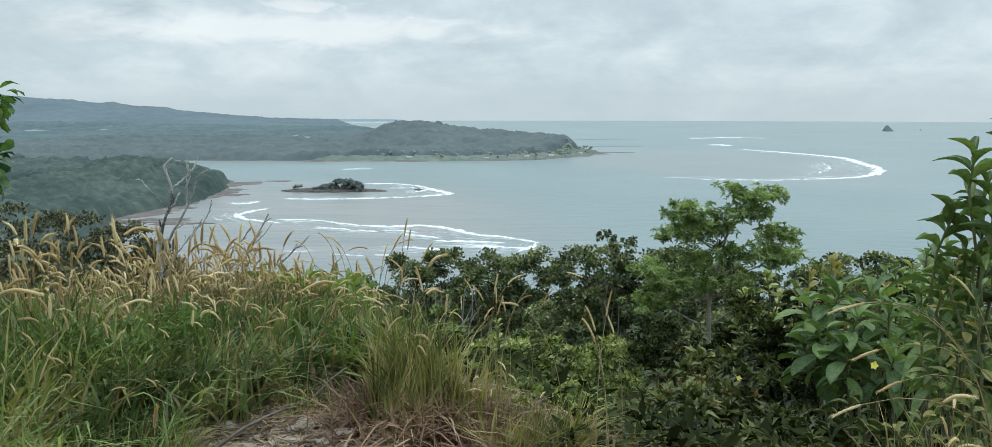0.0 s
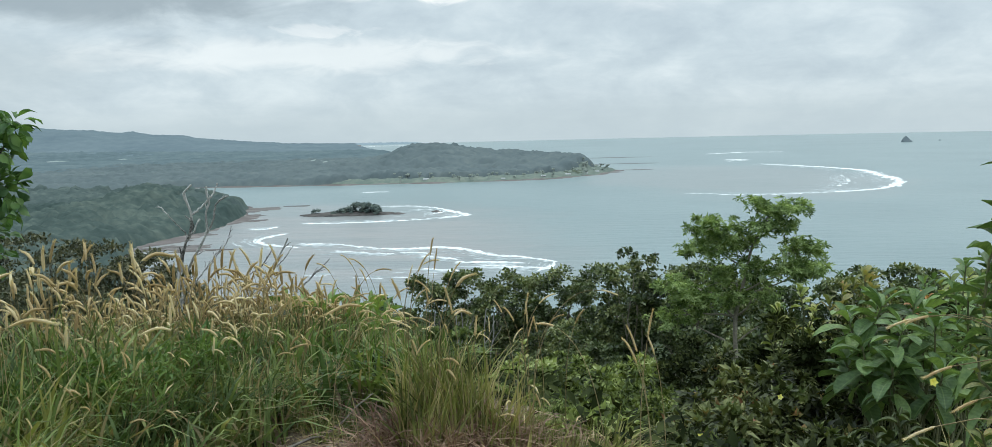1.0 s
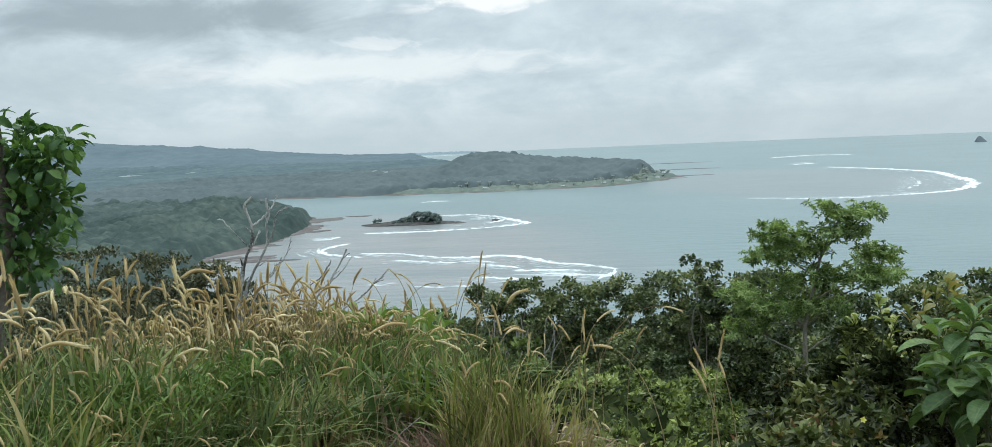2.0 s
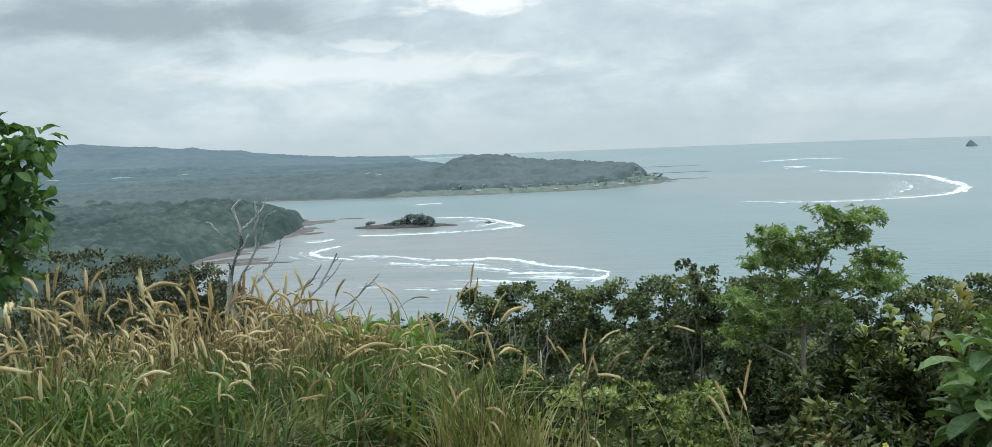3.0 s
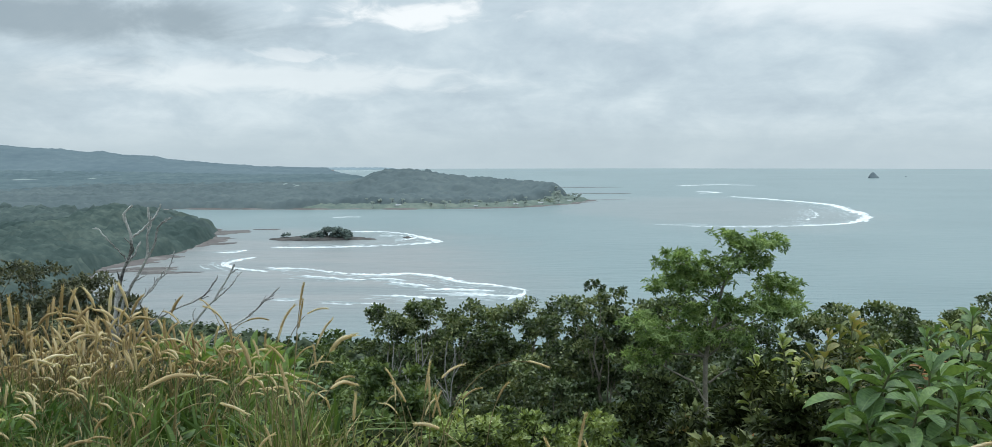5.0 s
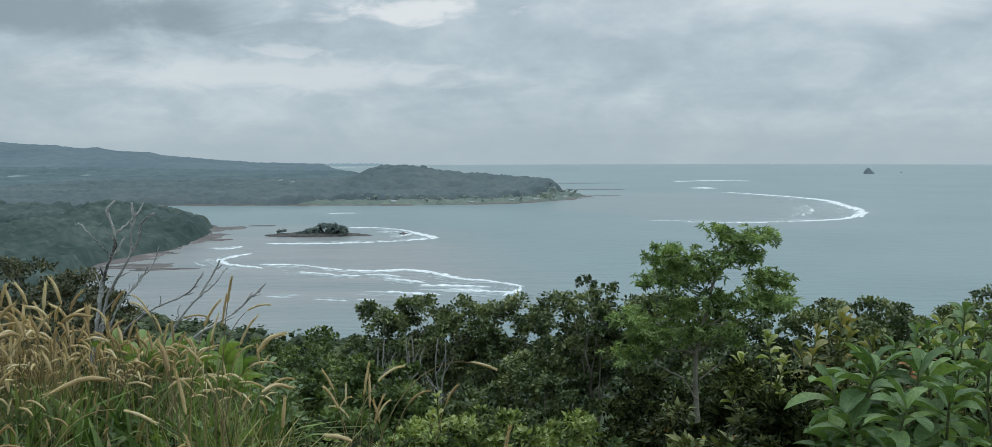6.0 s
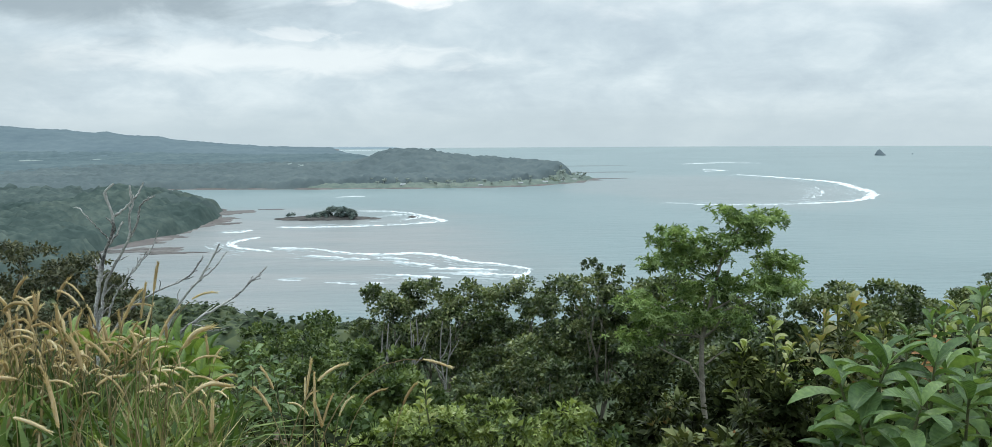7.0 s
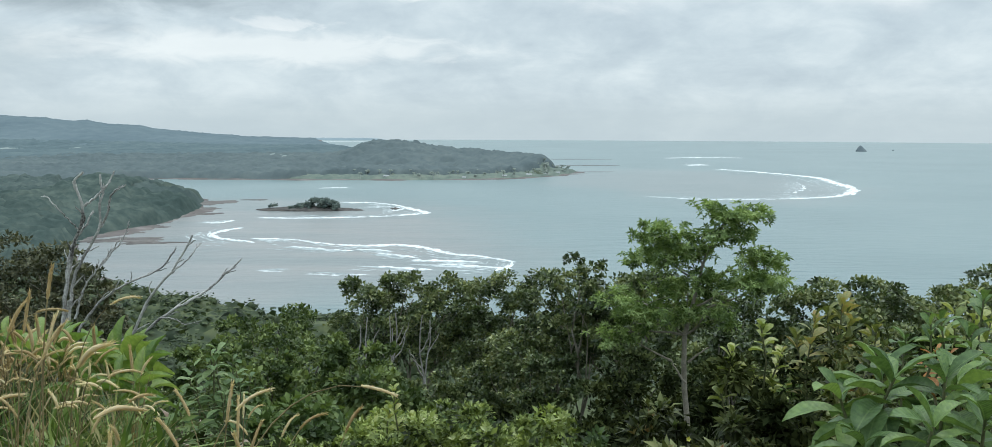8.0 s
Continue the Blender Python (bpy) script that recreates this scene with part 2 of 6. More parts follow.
HAZED_LOWLAND_WOOD = canopy_cover("hazed_lowland_wood", ((0.36, (0.098, 0.134, 0.146)), (0.5, (0.12, 0.16, 0.17)), (0.64, (0.15, 0.19, 0.195))), 0.006, 0.05)
HAZED_RIDGE_WOOD = canopy_cover("hazed_ridge_wood", ((0.36, (0.126, 0.166, 0.186)), (0.5, (0.144, 0.186, 0.204)), (0.64, (0.164, 0.208, 0.224))), 0.004, 0.03)
GRASS = leafy("grass_blade", ((0.1, (0.062, 0.075, 0.024)), (0.45, (0.18, 0.20, 0.06)), (0.78, (0.34, 0.325, 0.12)), (0.97, (0.52, 0.43, 0.23))), 0.6, 0.22, 1.2)
GRASS_GREEN = leafy("green_grass", ((0.1, (0.042, 0.07, 0.022)), (0.5, (0.123, 0.172, 0.056)), (0.82, (0.25, 0.292, 0.103)), (0.96, (0.48, 0.42, 0.225))), 0.6, 0.24, 1.2)
GRASS_WIDE = leafy("wide_grass", ((0.1, (0.05, 0.09, 0.022)), (0.5, (0.118, 0.18, 0.045)), (0.9, (0.245, 0.31, 0.09))), 0.5, 0.28, 1.5)
DEAD_STEM = leafy("dead_stem", ((0.1, (0.07, 0.05, 0.035)), (0.5, (0.15, 0.11, 0.07)), (0.9, (0.27, 0.21, 0.14))), 0.8, 0.1, 1.0)
GRASS_RED = leafy("reddish_grass", ((0.1, (0.115, 0.065, 0.045)), (0.5, (0.23, 0.14, 0.10)), (0.9, (0.42, 0.30, 0.20))), 0.65, 0.2, 1.2)
LEAF_HERB = leafy("leaf_herb", ((0.1, (0.022, 0.034, 0.01)), (0.45, (0.118, 0.158, 0.04)), (0.8, (0.32, 0.38, 0.115))), 0.5, 0.2, 2.0)
LEAF_LIGHT = leafy("leaf_light", ((0.1, (0.028, 0.048, 0.015)), (0.5, (0.09, 0.13, 0.04)), (0.9, (0.215, 0.265, 0.092))), 0.5, 0.2)
LEAF_FEATHER = leafy("leaf_feather", ((0.1, (0.06, 0.11, 0.028)), (0.5, (0.11, 0.185, 0.05)), (0.9, (0.20, 0.28, 0.08))), 0.5, 0.3, 2.0)
LEAF_SIDE = leafy("leaf_side", ((0.1, (0.04, 0.085, 0.032)), (0.5, (0.08, 0.16, 0.052)), (0.9, (0.155, 0.26, 0.08))), 0.42, 0.35, 2.0)
STEM = rough_stuff("stem", ((0.3, (0.07, 0.09, 0.04)), (0.5, (0.13, 0.14, 0.07)), (0.7, (0.2, 0.2, 0.1))), 8, 60, 0.7, 0.002)
GRASS_DRY = leafy("dry_grass", ((0.1, (0.17, 0.135, 0.07)), (0.5, (0.29, 0.228, 0.125)), (0.9, (0.45, 0.365, 0.22))), 0.7, 0.3, 1.2)
PLUME = leafy("seed_head", ((0.1, (0.44, 0.32, 0.17)), (0.5, (0.68, 0.545, 0.34)), (0.9, (0.84, 0.745, 0.56))), 0.9, 0.3, 1.0, 0.05)
BARK = rough_stuff("bark", ((0.3, (0.07, 0.06, 0.05)), (0.5, (0.15, 0.13, 0.11)), (0.7, (0.26, 0.24, 0.21))), 3, 30)
DEADWOOD = rough_stuff("dead_wood", ((0.36, (0.08, 0.075, 0.07)), (0.5, (0.42, 0.405, 0.385)), (0.62, (0.70, 0.68, 0.65))), 1.1, 25)
BARK_PALE = rough_stuff("bark_pale", ((0.3, (0.15, 0.13, 0.10)), (0.5, (0.28, 0.25, 0.20)), (0.7, (0.42, 0.385, 0.32))), 4, 40)
BARK_SILVER = rough_stuff("bark_silver", ((0.3, (0.20, 0.18, 0.17)), (0.5, (0.36, 0.335, 0.32)), (0.7, (0.52, 0.49, 0.475))), 4, 40)
# far fields, their straw tone greyed by painted haze
HAZED_FIELD = rough_stuff("hazed_pale_field", ((0.3, (0.20, 0.245, 0.24)), (0.5, (0.25, 0.295, 0.28)), (0.7, (0.31, 0.345, 0.32))), 0.03, 0.3, 0.95, 0.1)
PETAL = leafy("petal", ((0.1, (0.75, 0.68, 0.12)), (0.9, (0.85, 0.80, 0.30))), 0.6, 0.3)
HUT_WALL = rough_stuff("hut_wall", ((0.3, (0.30, 0.325, 0.325)), (0.7, (0.42, 0.44, 0.43))), 0.3, 2, 0.9, 0.02)
HUT_ROOF = rough_stuff("hut_roof", ((0.3, (0.27, 0.29, 0.30)), (0.7, (0.40, 0.41, 0.41))), 0.3, 2, 0.8, 0.02)
STONE = rough_stuff("stone", ((0.3, (0.17, 0.14, 0.11)), (0.5, (0.34, 0.295, 0.24)), (0.7, (0.58, 0.54, 0.48))), 14, 70, 0.9, 0.006)
REEF = rough_stuff("reef_rock", ((0.3, (0.05, 0.05, 0.048)), (0.5, (0.10, 0.092, 0.085)), (0.7, (0.17, 0.15, 0.135))), 0.3, 2, 0.8, 0.3)
FLAT = rough_stuff("mud_flat", ((0.3, (0.085, 0.075, 0.07)), (0.5, (0.13, 0.115, 0.105)), (0.7, (0.21, 0.19, 0.175))), 0.06, 0.5, 0.6, 0.1)
# land on the horizon, its colour nearly all painted haze
HAZED_COAST_LAND = rough_stuff("hazed_coast_land", ((0.3, (0.20, 0.26, 0.29)), (0.7, (0.24, 0.30, 0.33))), 0.004, 0.03, 0.95, 0.1)


def foam_material(name, low, high):
    m, g, bsdf = material(name)[:3]
    at = here(g)
    g.put(bsdf.inputs["Base Color"], g.ramp(g.noise(at, 0.25, 4), ((0.35, low), (0.6, high))))
    bsdf.inputs["Roughness"].default_value = 0.9
    return m


FOAM = foam_material("foam", (0.62, 0.66, 0.67), (0.86, 0.88, 0.88))
FOAM_THIN = foam_material("thin_foam", (0.30, 0.35, 0.355), (0.56, 0.60, 0.605))


def sea_material():
    """Open water grey-green; pale grey over the sandy shallows of the bay and the reef."""
    m, g, bsdf = material("sea_water")[:3]
    at = here(g)
    wide = g.vec("MULTIPLY", at, (1.0, 2.6, 1.0))
    patch = g.noise(at, 0.004, 4, 0.6, 0.4)
    open_sea = g.ramp(patch, ((0.3, (0.152, 0.216, 0.222)), (0.5, (0.176, 0.245, 0.25)), (0.7, (0.204, 0.273, 0.274))))
    streak = g.noise(g.vec("MULTIPLY", at, (0.5, 2.0, 1.0)), 0.02, 5, 0.6, 0.5)
    sandy = g.ramp(streak, ((0.3, (0.194, 0.222, 0.222)), (0.5, (0.24, 0.253, 0.249)), (0.7, (0.285, 0.281, 0.27))))
    wob = g.math("MULTIPLY", g.math("SUBTRACT", g.noise(at, 0.012, 4, 0.6), 0.5), 160.0)
    d = g.vec("DISTANCE", g.vec("MULTIPLY", at, (1.0, 0.75, 0.0)), (-175.0, 390.0, 0.0))
    d2 = g.vec("DISTANCE", g.vec("MULTIPLY", at, (1.0, 0.55, 0.0)), (270.0, 600.0, 0.0))
    bay = g.step(g.math("ADD", d, wob), 265.0, 110.0)
    reef = g.step(g.math("ADD", d2, wob), 210.0, 120.0, 0.0, 0.55)
    g.put(bsdf.inputs["Base Color"], g.mix(g.math("MAXIMUM", bay, reef), open_sea, sandy))
    bsdf.inputs["Roughness"].default_value = 0.32
    bsdf.inputs["IOR"].default_value = 1.33
    bump(g, bsdf, g.math("ADD", g.noise(wide, 0.05, 4), g.math("MULTIPLY", g.noise(wide, 0.6, 3), 0.12)), 0.7, 1.2)
    return m


WATER = sea_material()


def ground_material():
    """Soil and litter near by, dull green under the woods, wet sand by the water."""
    m, g, bsdf = material("ground")[:3]
    geo = g.t.nodes.new("ShaderNodeNewGeometry")
    at = geo.outputs["Position"]
    z = g.split(at)[2]
    soil = g.ramp(g.noise(at, 2.5, 5, 0.65), ((0.3, (0.075, 0.055, 0.037)), (0.5, (0.155, 0.118, 0.08)), (0.7, (0.29, 0.235, 0.17))))
    green = g.ramp(g.noise(at, 0.05, 5), ((0.3, (0.035, 0.055, 0.03)), (0.7, (0.075, 0.10, 0.055))))
    sand = g.ramp(g.noise(g.vec("MULTIPLY", at, (1, 1, 6)), 0.05, 5), ((0.35, (0.10, 0.083, 0.077)), (0.55, (0.15, 0.127, 0.118)), (0.72, (0.29, 0.268, 0.25))))
    near = g.math("MINIMUM", g.math("MINIMUM", g.step(z, -4.0, -1.0), g.step(z, 2.0, 0.6)), g.step(g.vec("LENGTH", at), 60.0, 20.0))
    col = g.mix(near, green, soil)
    col = g.mix(g.step(z, SEA + 1.8, SEA + 0.9), col, sand)
    g.put(bsdf.inputs["Base Color"], col)
    bsdf.inputs["Roughness"].default_value = 0.9
    bump(g, bsdf, g.noise(at, 25, 5, 0.7), 0.7, 0.03)
    return m


GROUND = ground_material()


# ---- mesh helpers ----
rng = np.random.default_rng(7)


def mesh(name, V, F, mat, smooth=False):
    """A mesh from an array of places and an array of faces with equally many corners."""
    V, F = np.asarray(V, np.float32).reshape(-1, 3), np.asarray(F, np.int32)
    me = bpy.data.meshes.new(name)
    me.vertices.add(len(V))
    me.vertices.foreach_set("co", V.ravel())
    me.loops.add(F.size)
    me.loops.foreach_set("vertex_index", F.ravel())
    me.polygons.add(len(F))
    me.polygons.foreach_set("loop_start", np.arange(len(F), dtype=np.int32) * F.shape[1])
    if smooth:
        me.polygons.foreach_set("use_smooth", np.ones(len(F), bool))
    me.materials.append(mat)
    me.update(calc_edges=True)
    return me


def thing(name, base, label, category, group="", kind=""):
    ob = new(name)
    ob.empty_display_size = 0.1
    ob.location = base
    return tagged(ob, label, category, group, kind)


def part(name, geo, mat, parent, label="", smooth=False, kind=""):
    """Links arrays (V, F) in the parent's space as one mesh under it."""
    ob = new(name, mesh(name, geo[0], geo[1], mat, smooth))
    ob.parent = parent
    return tagged(ob, label, kind=kind)


def shared_part(name, me, parent, m):
    """Links a ready mesh under the parent, at the pose m in the parent's space."""
    ob = new(name, me)
    ob.parent = parent
    ob.matrix_basis = m
    return ob


def turned(rot, at, size=1.0):
    """A pose from a 3 x 3 turn, a place and a size."""
    return Matrix.LocRotScale(Vector(at), Matrix(rot.tolist()).to_quaternion(), (size, size, size))


def joined(bits):
    V, F, n = [], [], 0
    for v, f in bits:
        V.append(np.asarray(v, float).reshape(-1, 3))
        F.append(np.asarray(f, int) + n)
        n += len(V[-1])
    return np.concatenate(V), np.concatenate(F)


def unit(v):
    return v / np.maximum(np.linalg.norm(v, axis=-1, keepdims=True), 1e-9)


def frames(along, up):
    """Turns whose y runs along and whose z is near up."""
    y = unit(along)
    x = unit(np.cross(y, up))
    return np.stack([x, y, np.cross(x, y)], axis=-1)


def strewn(tmpl, at, turn, size):
    """Copies of a small triangle template (V, F), joined in one array pair."""
    v, f = tmpl
    V = np.einsum("nij,kj->nki", turn, v) * np.asarray(size)[:, None, None] + at[:, None, :]
    F = f[None] + (np.arange(len(at)) * len(v))[:, None, None]
    return V.reshape(-1, 3), F.reshape(-1, f.shape[1])


def small_leaf(w=0.42, fold=0.10, droop=0.12):
    """A pointed leaf one unit long, creased at the midrib: four triangles."""
    v = np.array([(0, 0, 0), (-w / 2, 0.42, fold), (w / 2, 0.42, fold), (0, 0.5, 0.02), (0, 1, -droop)])
    return v, np.array([(0, 3, 1), (0, 2, 3), (1, 3, 4), (3, 2, 4)])


def flat_leaf(w=0.6):
    """The plainest leaf: two triangles folded at the midrib."""
    return np.array([(0, 0, 0), (-w / 2, 0.5, 0.08), (w / 2, 0.5, 0.08), (0, 1, -0.05)]), np.array([(0, 3, 1), (0, 2, 3)])


def long_leaf(n=6, w=0.3, fold=0.12, droop=0.35, wave=0.02, blunt=0.0):
    """A broad leaf one unit long, bent down along its midrib."""
    s = np.linspace(0, 1, n + 1)
    half = w / 2 * np.sin(np.pi * np.clip(s, 0.02, 1 - 0.03 * (1 - blunt)) ** (0.85 - 0.25 * blunt)) ** 0.8
    if blunt:
        half = w / 2 * np.minimum(1, (s + 0.03) ** 0.75 * 1.25) * np.sqrt(np.clip(1 - s ** (2.2 + 2 * blunt), 0.0, 1))
    half[0] = 0.012
    mid = np.stack([0 * s, s * (1 - 0.25 * droop * s), 0.22 * s * (1 - s) - droop * s ** 2.2], 1)
    rip = wave * np.sin(s * 17)
    left = mid + np.stack([-half, 0 * s, fold * half / w * 2 + rip], 1)
    right = mid + np.stack([half, 0 * s, fold * half / w * 2 - rip], 1)
    V = np.stack([left, mid, right], 1).reshape(-1, 3)
    F = []
    for i in range(n):
        a = i * 3
        for k in (0, 1):
            F += [(a + k, a + k + 1, a + k + 4), (a + k, a + k + 4, a + k + 3)]
    return V, np.array(F)


def tube(P, R, sides=6):
    """A tapering tube through places P with radii R, closed at the end by its taper."""
    P, R = np.asarray(P, float), np.asarray(R, float)
    T = unit(np.gradient(P, axis=0))
    ref = np.array([0.31, 0.93, 0.2]) if abs(T[0, 2]) > 0.5 else np.array([0.1, 0.05, 1.0])
    X = unit(np.cross(T, ref)); Y = np.cross(T, X)
    a = np.arange(sides) * 2 * np.pi / sides
    V = P[:, None] + R[:, None, None] * (np.cos(a)[None, :, None] * X[:, None] + np.sin(a)[None, :, None] * Y[:, None])
    F = []
    for i in range(len(P) - 1):
        for k in range(sides):
            p, q = i * sides + k, i * sides + (k + 1) % sides
            F += [(p, q, q + sides), (p, q + sides, p + sides)]
    return V.reshape(-1, 3), np.array(F)


def bent(a, b, n=6, wob=0.08, sag=0.0):
    """Places from a to b along an uneven line."""
    a, b = np.asarray(a, float), np.asarray(b, float)
    s = np.linspace(0, 1, n)[:, None]
    d = np.linalg.norm(b - a)
    off = rng.normal(0, 1, (n, 3)).cumsum(0)
    off -= off[0] + (off[-1] - off[0]) * s
    return a + (b - a) * s + off * d * wob / np.sqrt(n) + np.array([0, 0, -sag * d]) * (4 * s * (1 - s))


# ---- the lie of the land ----
COAST = np.array([(900, -300), (420, 60), (190, 190), (40, 262), (-60, 292), (-135, 352), (-200, 440), (-222, 520), (-205, 610), (-212, 700),
                  (-238, 800), (-300, 870), (-420, 990), (-455, 1070), (-392, 1122), (-227, 1108), (-67, 1108), (46, 1136), (120, 1215), (160, 1318),
                  (110, 1460), (-40, 1700), (-230, 2100), (-380, 2700), (-720, 4200), (-950, 5600), (-6000, 5600), (-6000, -6000), (900, -6000)], float)


def inland(x, y):
    """Metres from the shoreline, positive on land."""
    p = np.stack([x, y], -1)
    best, inside = np.full(x.shape, 1e9), np.zeros(x.shape, bool)
    for a, b in zip(COAST, np.roll(COAST, -1, 0)):
        d = b - a
        t = np.clip(((p - a) @ d) / (d @ d), 0, 1)
        best = np.minimum(best, np.hypot(*np.moveaxis(p - a - t[..., None] * d, -1, 0)))
        crosses = (a[1] > y) != (b[1] > y)
        inside ^= crosses & (x < a[0] + (y - a[1]) / (d[1] if d[1] else 1e-9) * d[0])
    return np.where(inside, best, -best)


def bulge(x, y, cx, cy, rx, ry, h):
    return h * np.exp(-((x - cx) / rx) ** 2 - ((y - cy) / ry) ** 2)


def ease(t):
    t = np.clip(t, 0, 1)
    return t * t * (3 - 2 * t)


def waviness(x, y, scale):
    return (np.sin(x * scale * 1.3 + 1.7) * np.cos(y * scale + 0.4) + 0.5 * np.sin(x * scale * 2.9 - y * scale * 2.1)) / 1.5


def land(x, y):
    """Height of the ground over the whole place."""
    x, y = np.asarray(x, float), np.asarray(y, float)
    sd = inland(x, y)
    sd = sd + 10 * waviness(x, y, 0.045) * np.clip(np.hypot(x, y) / 400, 0, 1)
    low = np.where(sd > 0, 0.5 + 3.0 * ease(sd / 36), np.maximum(sd * 0.06, -4)) + SEA
    on = ease(sd / 90)
    flat_top = 13 * ease((sd - 28) / 17) * ease((x + 260) / 120) * ease((y - 1225 + 0.25 * x) / 70)
    low = low + flat_top + on * (bulge(x, y, -140, 1440, 75, 110, 15) + bulge(x, y, -60, 1440, 110, 90, 6) + bulge(x, y, -330, 1500, 180, 200, 8)
                                 + bulge(x, y, -283, 715, 46, 95, 17))
    # the long ridge behind the lowland
    bearing = -x / np.maximum(y, 1.0)
    crest = np.interp(bearing, (0.15, 0.19, 0.238, 0.258, 0.266, 0.305, 0.362, 0.373, 0.404, 0.43, 0.446, 0.478, 0.525, 0.56, 0.75, 1.0), (0, 1, 8, 12, 20, 34, 51, 61, 63, 78, 75, 85, 94, 105, 116, 110))
    ridge = crest * ease((y - 2450) / 650) * (1 - 0.3 * ease((y - 3150) / 1500)) * ease(sd / 160)
    low = low + ridge + bulge(x, y, -420, 2400, 300, 280, 5) * on
    # the hill that the camera stands on
    r = np.hypot(x, np.maximum(y, 0) + np.maximum(-y, 0) * 0.3)
    edge = 4.7 - 1.5 * ease((x - 0.1) / 1.2) + 0.10 * np.abs(x)
    drop = np.maximum(r - edge, 0)
    hill = -0.37 * drop * ease((drop + 0.6) / 4.5) + 0.155 * np.maximum(drop - 40, 0)
    hill = hill - 0.2 * ease((y - 1.0) / 2.0) * ease((x + 0.6) / 0.8)
    hill = hill + 0.6 * waviness(x, y, 0.11) * ease(drop / 20) + 0.03 * waviness(x, y, 1.9) * ease(drop / 2) + 0.015 * waviness(y, x, 5.3)
    # an unseen rise, added behind the path to block sky light from the back
    hill = hill + 17 * ease((-y - 3.5) / 26)
    return np.maximum(low, hill)


def build_ground():
    az = np.radians(np.concatenate([np.arange(-42, 42, 0.35), np.arange(42, 318, 4)]))
    rad = np.concatenate([[0.001], np.arange(0.25, 12, 0.25), np.geomspace(12, 4980, 170)])
    A, R = np.meshgrid(az, rad)
    X, Y = R * np.sin(A), R * np.cos(A)
    V = np.stack([X, Y, land(X, Y)], -1).reshape(-1, 3)
    n, k = len(az), len(rad)
    i, j = np.meshgrid(np.arange(k - 1), np.arange(n), indexing="ij")
    F = np.stack([i * n + j, (i + 1) * n + j, (i + 1) * n + (j + 1) % n, i * n + (j + 1) % n], -1).reshape(-1, 4)[:, ::-1]
    ob = new("ground", mesh("ground", V, F, GROUND, True))
    return tagged(ob, "hilltop soil falling to wooded lowland and shore", "ground", kind="structure")


def build_sea():
    az = np.radians(np.arange(0, 360, 1.5))
    rad = np.geomspace(60, 4960, 60)
    A, R = np.meshgrid(az, rad)
    V = np.stack([R * np.sin(A), R * np.cos(A), np.full(R.shape, SEA)], -1).reshape(-1, 3)
    n, k = len(az), len(rad)
    i, j = np.meshgrid(np.arange(k - 1), np.arange(n), indexing="ij")
    F = np.stack([i * n + j, (i + 1) * n + j, (i + 1) * n + (j + 1) % n, i * n + (j + 1) % n], -1).reshape(-1, 4)[:, ::-1]
    return tagged(new("water", mesh("water", V, F, WATER)), "calm grey-green sea in a wide bay", "sea", kind="structure")


build_ground()
build_sea()


# ---- breakers ----
def spline(pts, n):
    """n places along a smooth line through pts, about evenly spaced."""
    p = np.asarray(pts, float)
    p = np.concatenate([2 * p[:1] - p[1:2], p, 2 * p[-1:] - p[-2:-1]])
    out = []
    for i in range(1, len(p) - 2):
        t = np.linspace(0, 1, 40, endpoint=False)[:, None]
        a, b, c, d = p[i - 1], p[i], p[i + 1], p[i + 2]
        out.append(0.5 * (2 * b + (c - a) * t + (2 * a - 5 * b + 4 * c - d) * t ** 2 + (3 * b - a - 3 * c + d) * t ** 3))
    q = np.concatenate(out + [p[-2:-1]])
    s = np.concatenate([[0], np.cumsum(np.linalg.norm(np.diff(q, axis=0), axis=1))])
    u = np.linspace(0, s[-1], n)
    return np.stack([np.interp(u, s, q[:, k]) for k in range(q.shape[1])], 1)


def patches(at, along, length, width, height=0.25):
    """Ragged lens-shaped foam patches lying on the water."""
    n, k = len(at), 10
    a = np.linspace(0, 2 * np.pi, k, endpoint=False)
    ragged = 0.6 + 0.55 * rng.random((n, k))
    e = unit(np.stack([along[:, 0], along[:, 1]], 1))
    f = np.stack([-e[:, 1], e[:, 0]], 1)
    rim = (np.cos(a) * ragged)[:, :, None] * (length[:, None, None] * e[:, None]) + (np.sin(a) * ragged)[:, :, None] * (width[:, None, None] * f[:, None])
    V = np.zeros((n, k + 1, 3))
    V[:, :k, :2] = at[:, None] + rim
    V[:, k, :2] = at
    V[:, :k, 2], V[:, k, 2] = SEA + 0.05, SEA + 0.05 + height
    F = np.stack([np.arange(k), (np.arange(k) + 1) % k, np.full(k, k)], 1)
    return V.reshape(-1, 3), (F[None] + (np.arange(n) * (k + 1))[:, None, None]).reshape(-1, 3)


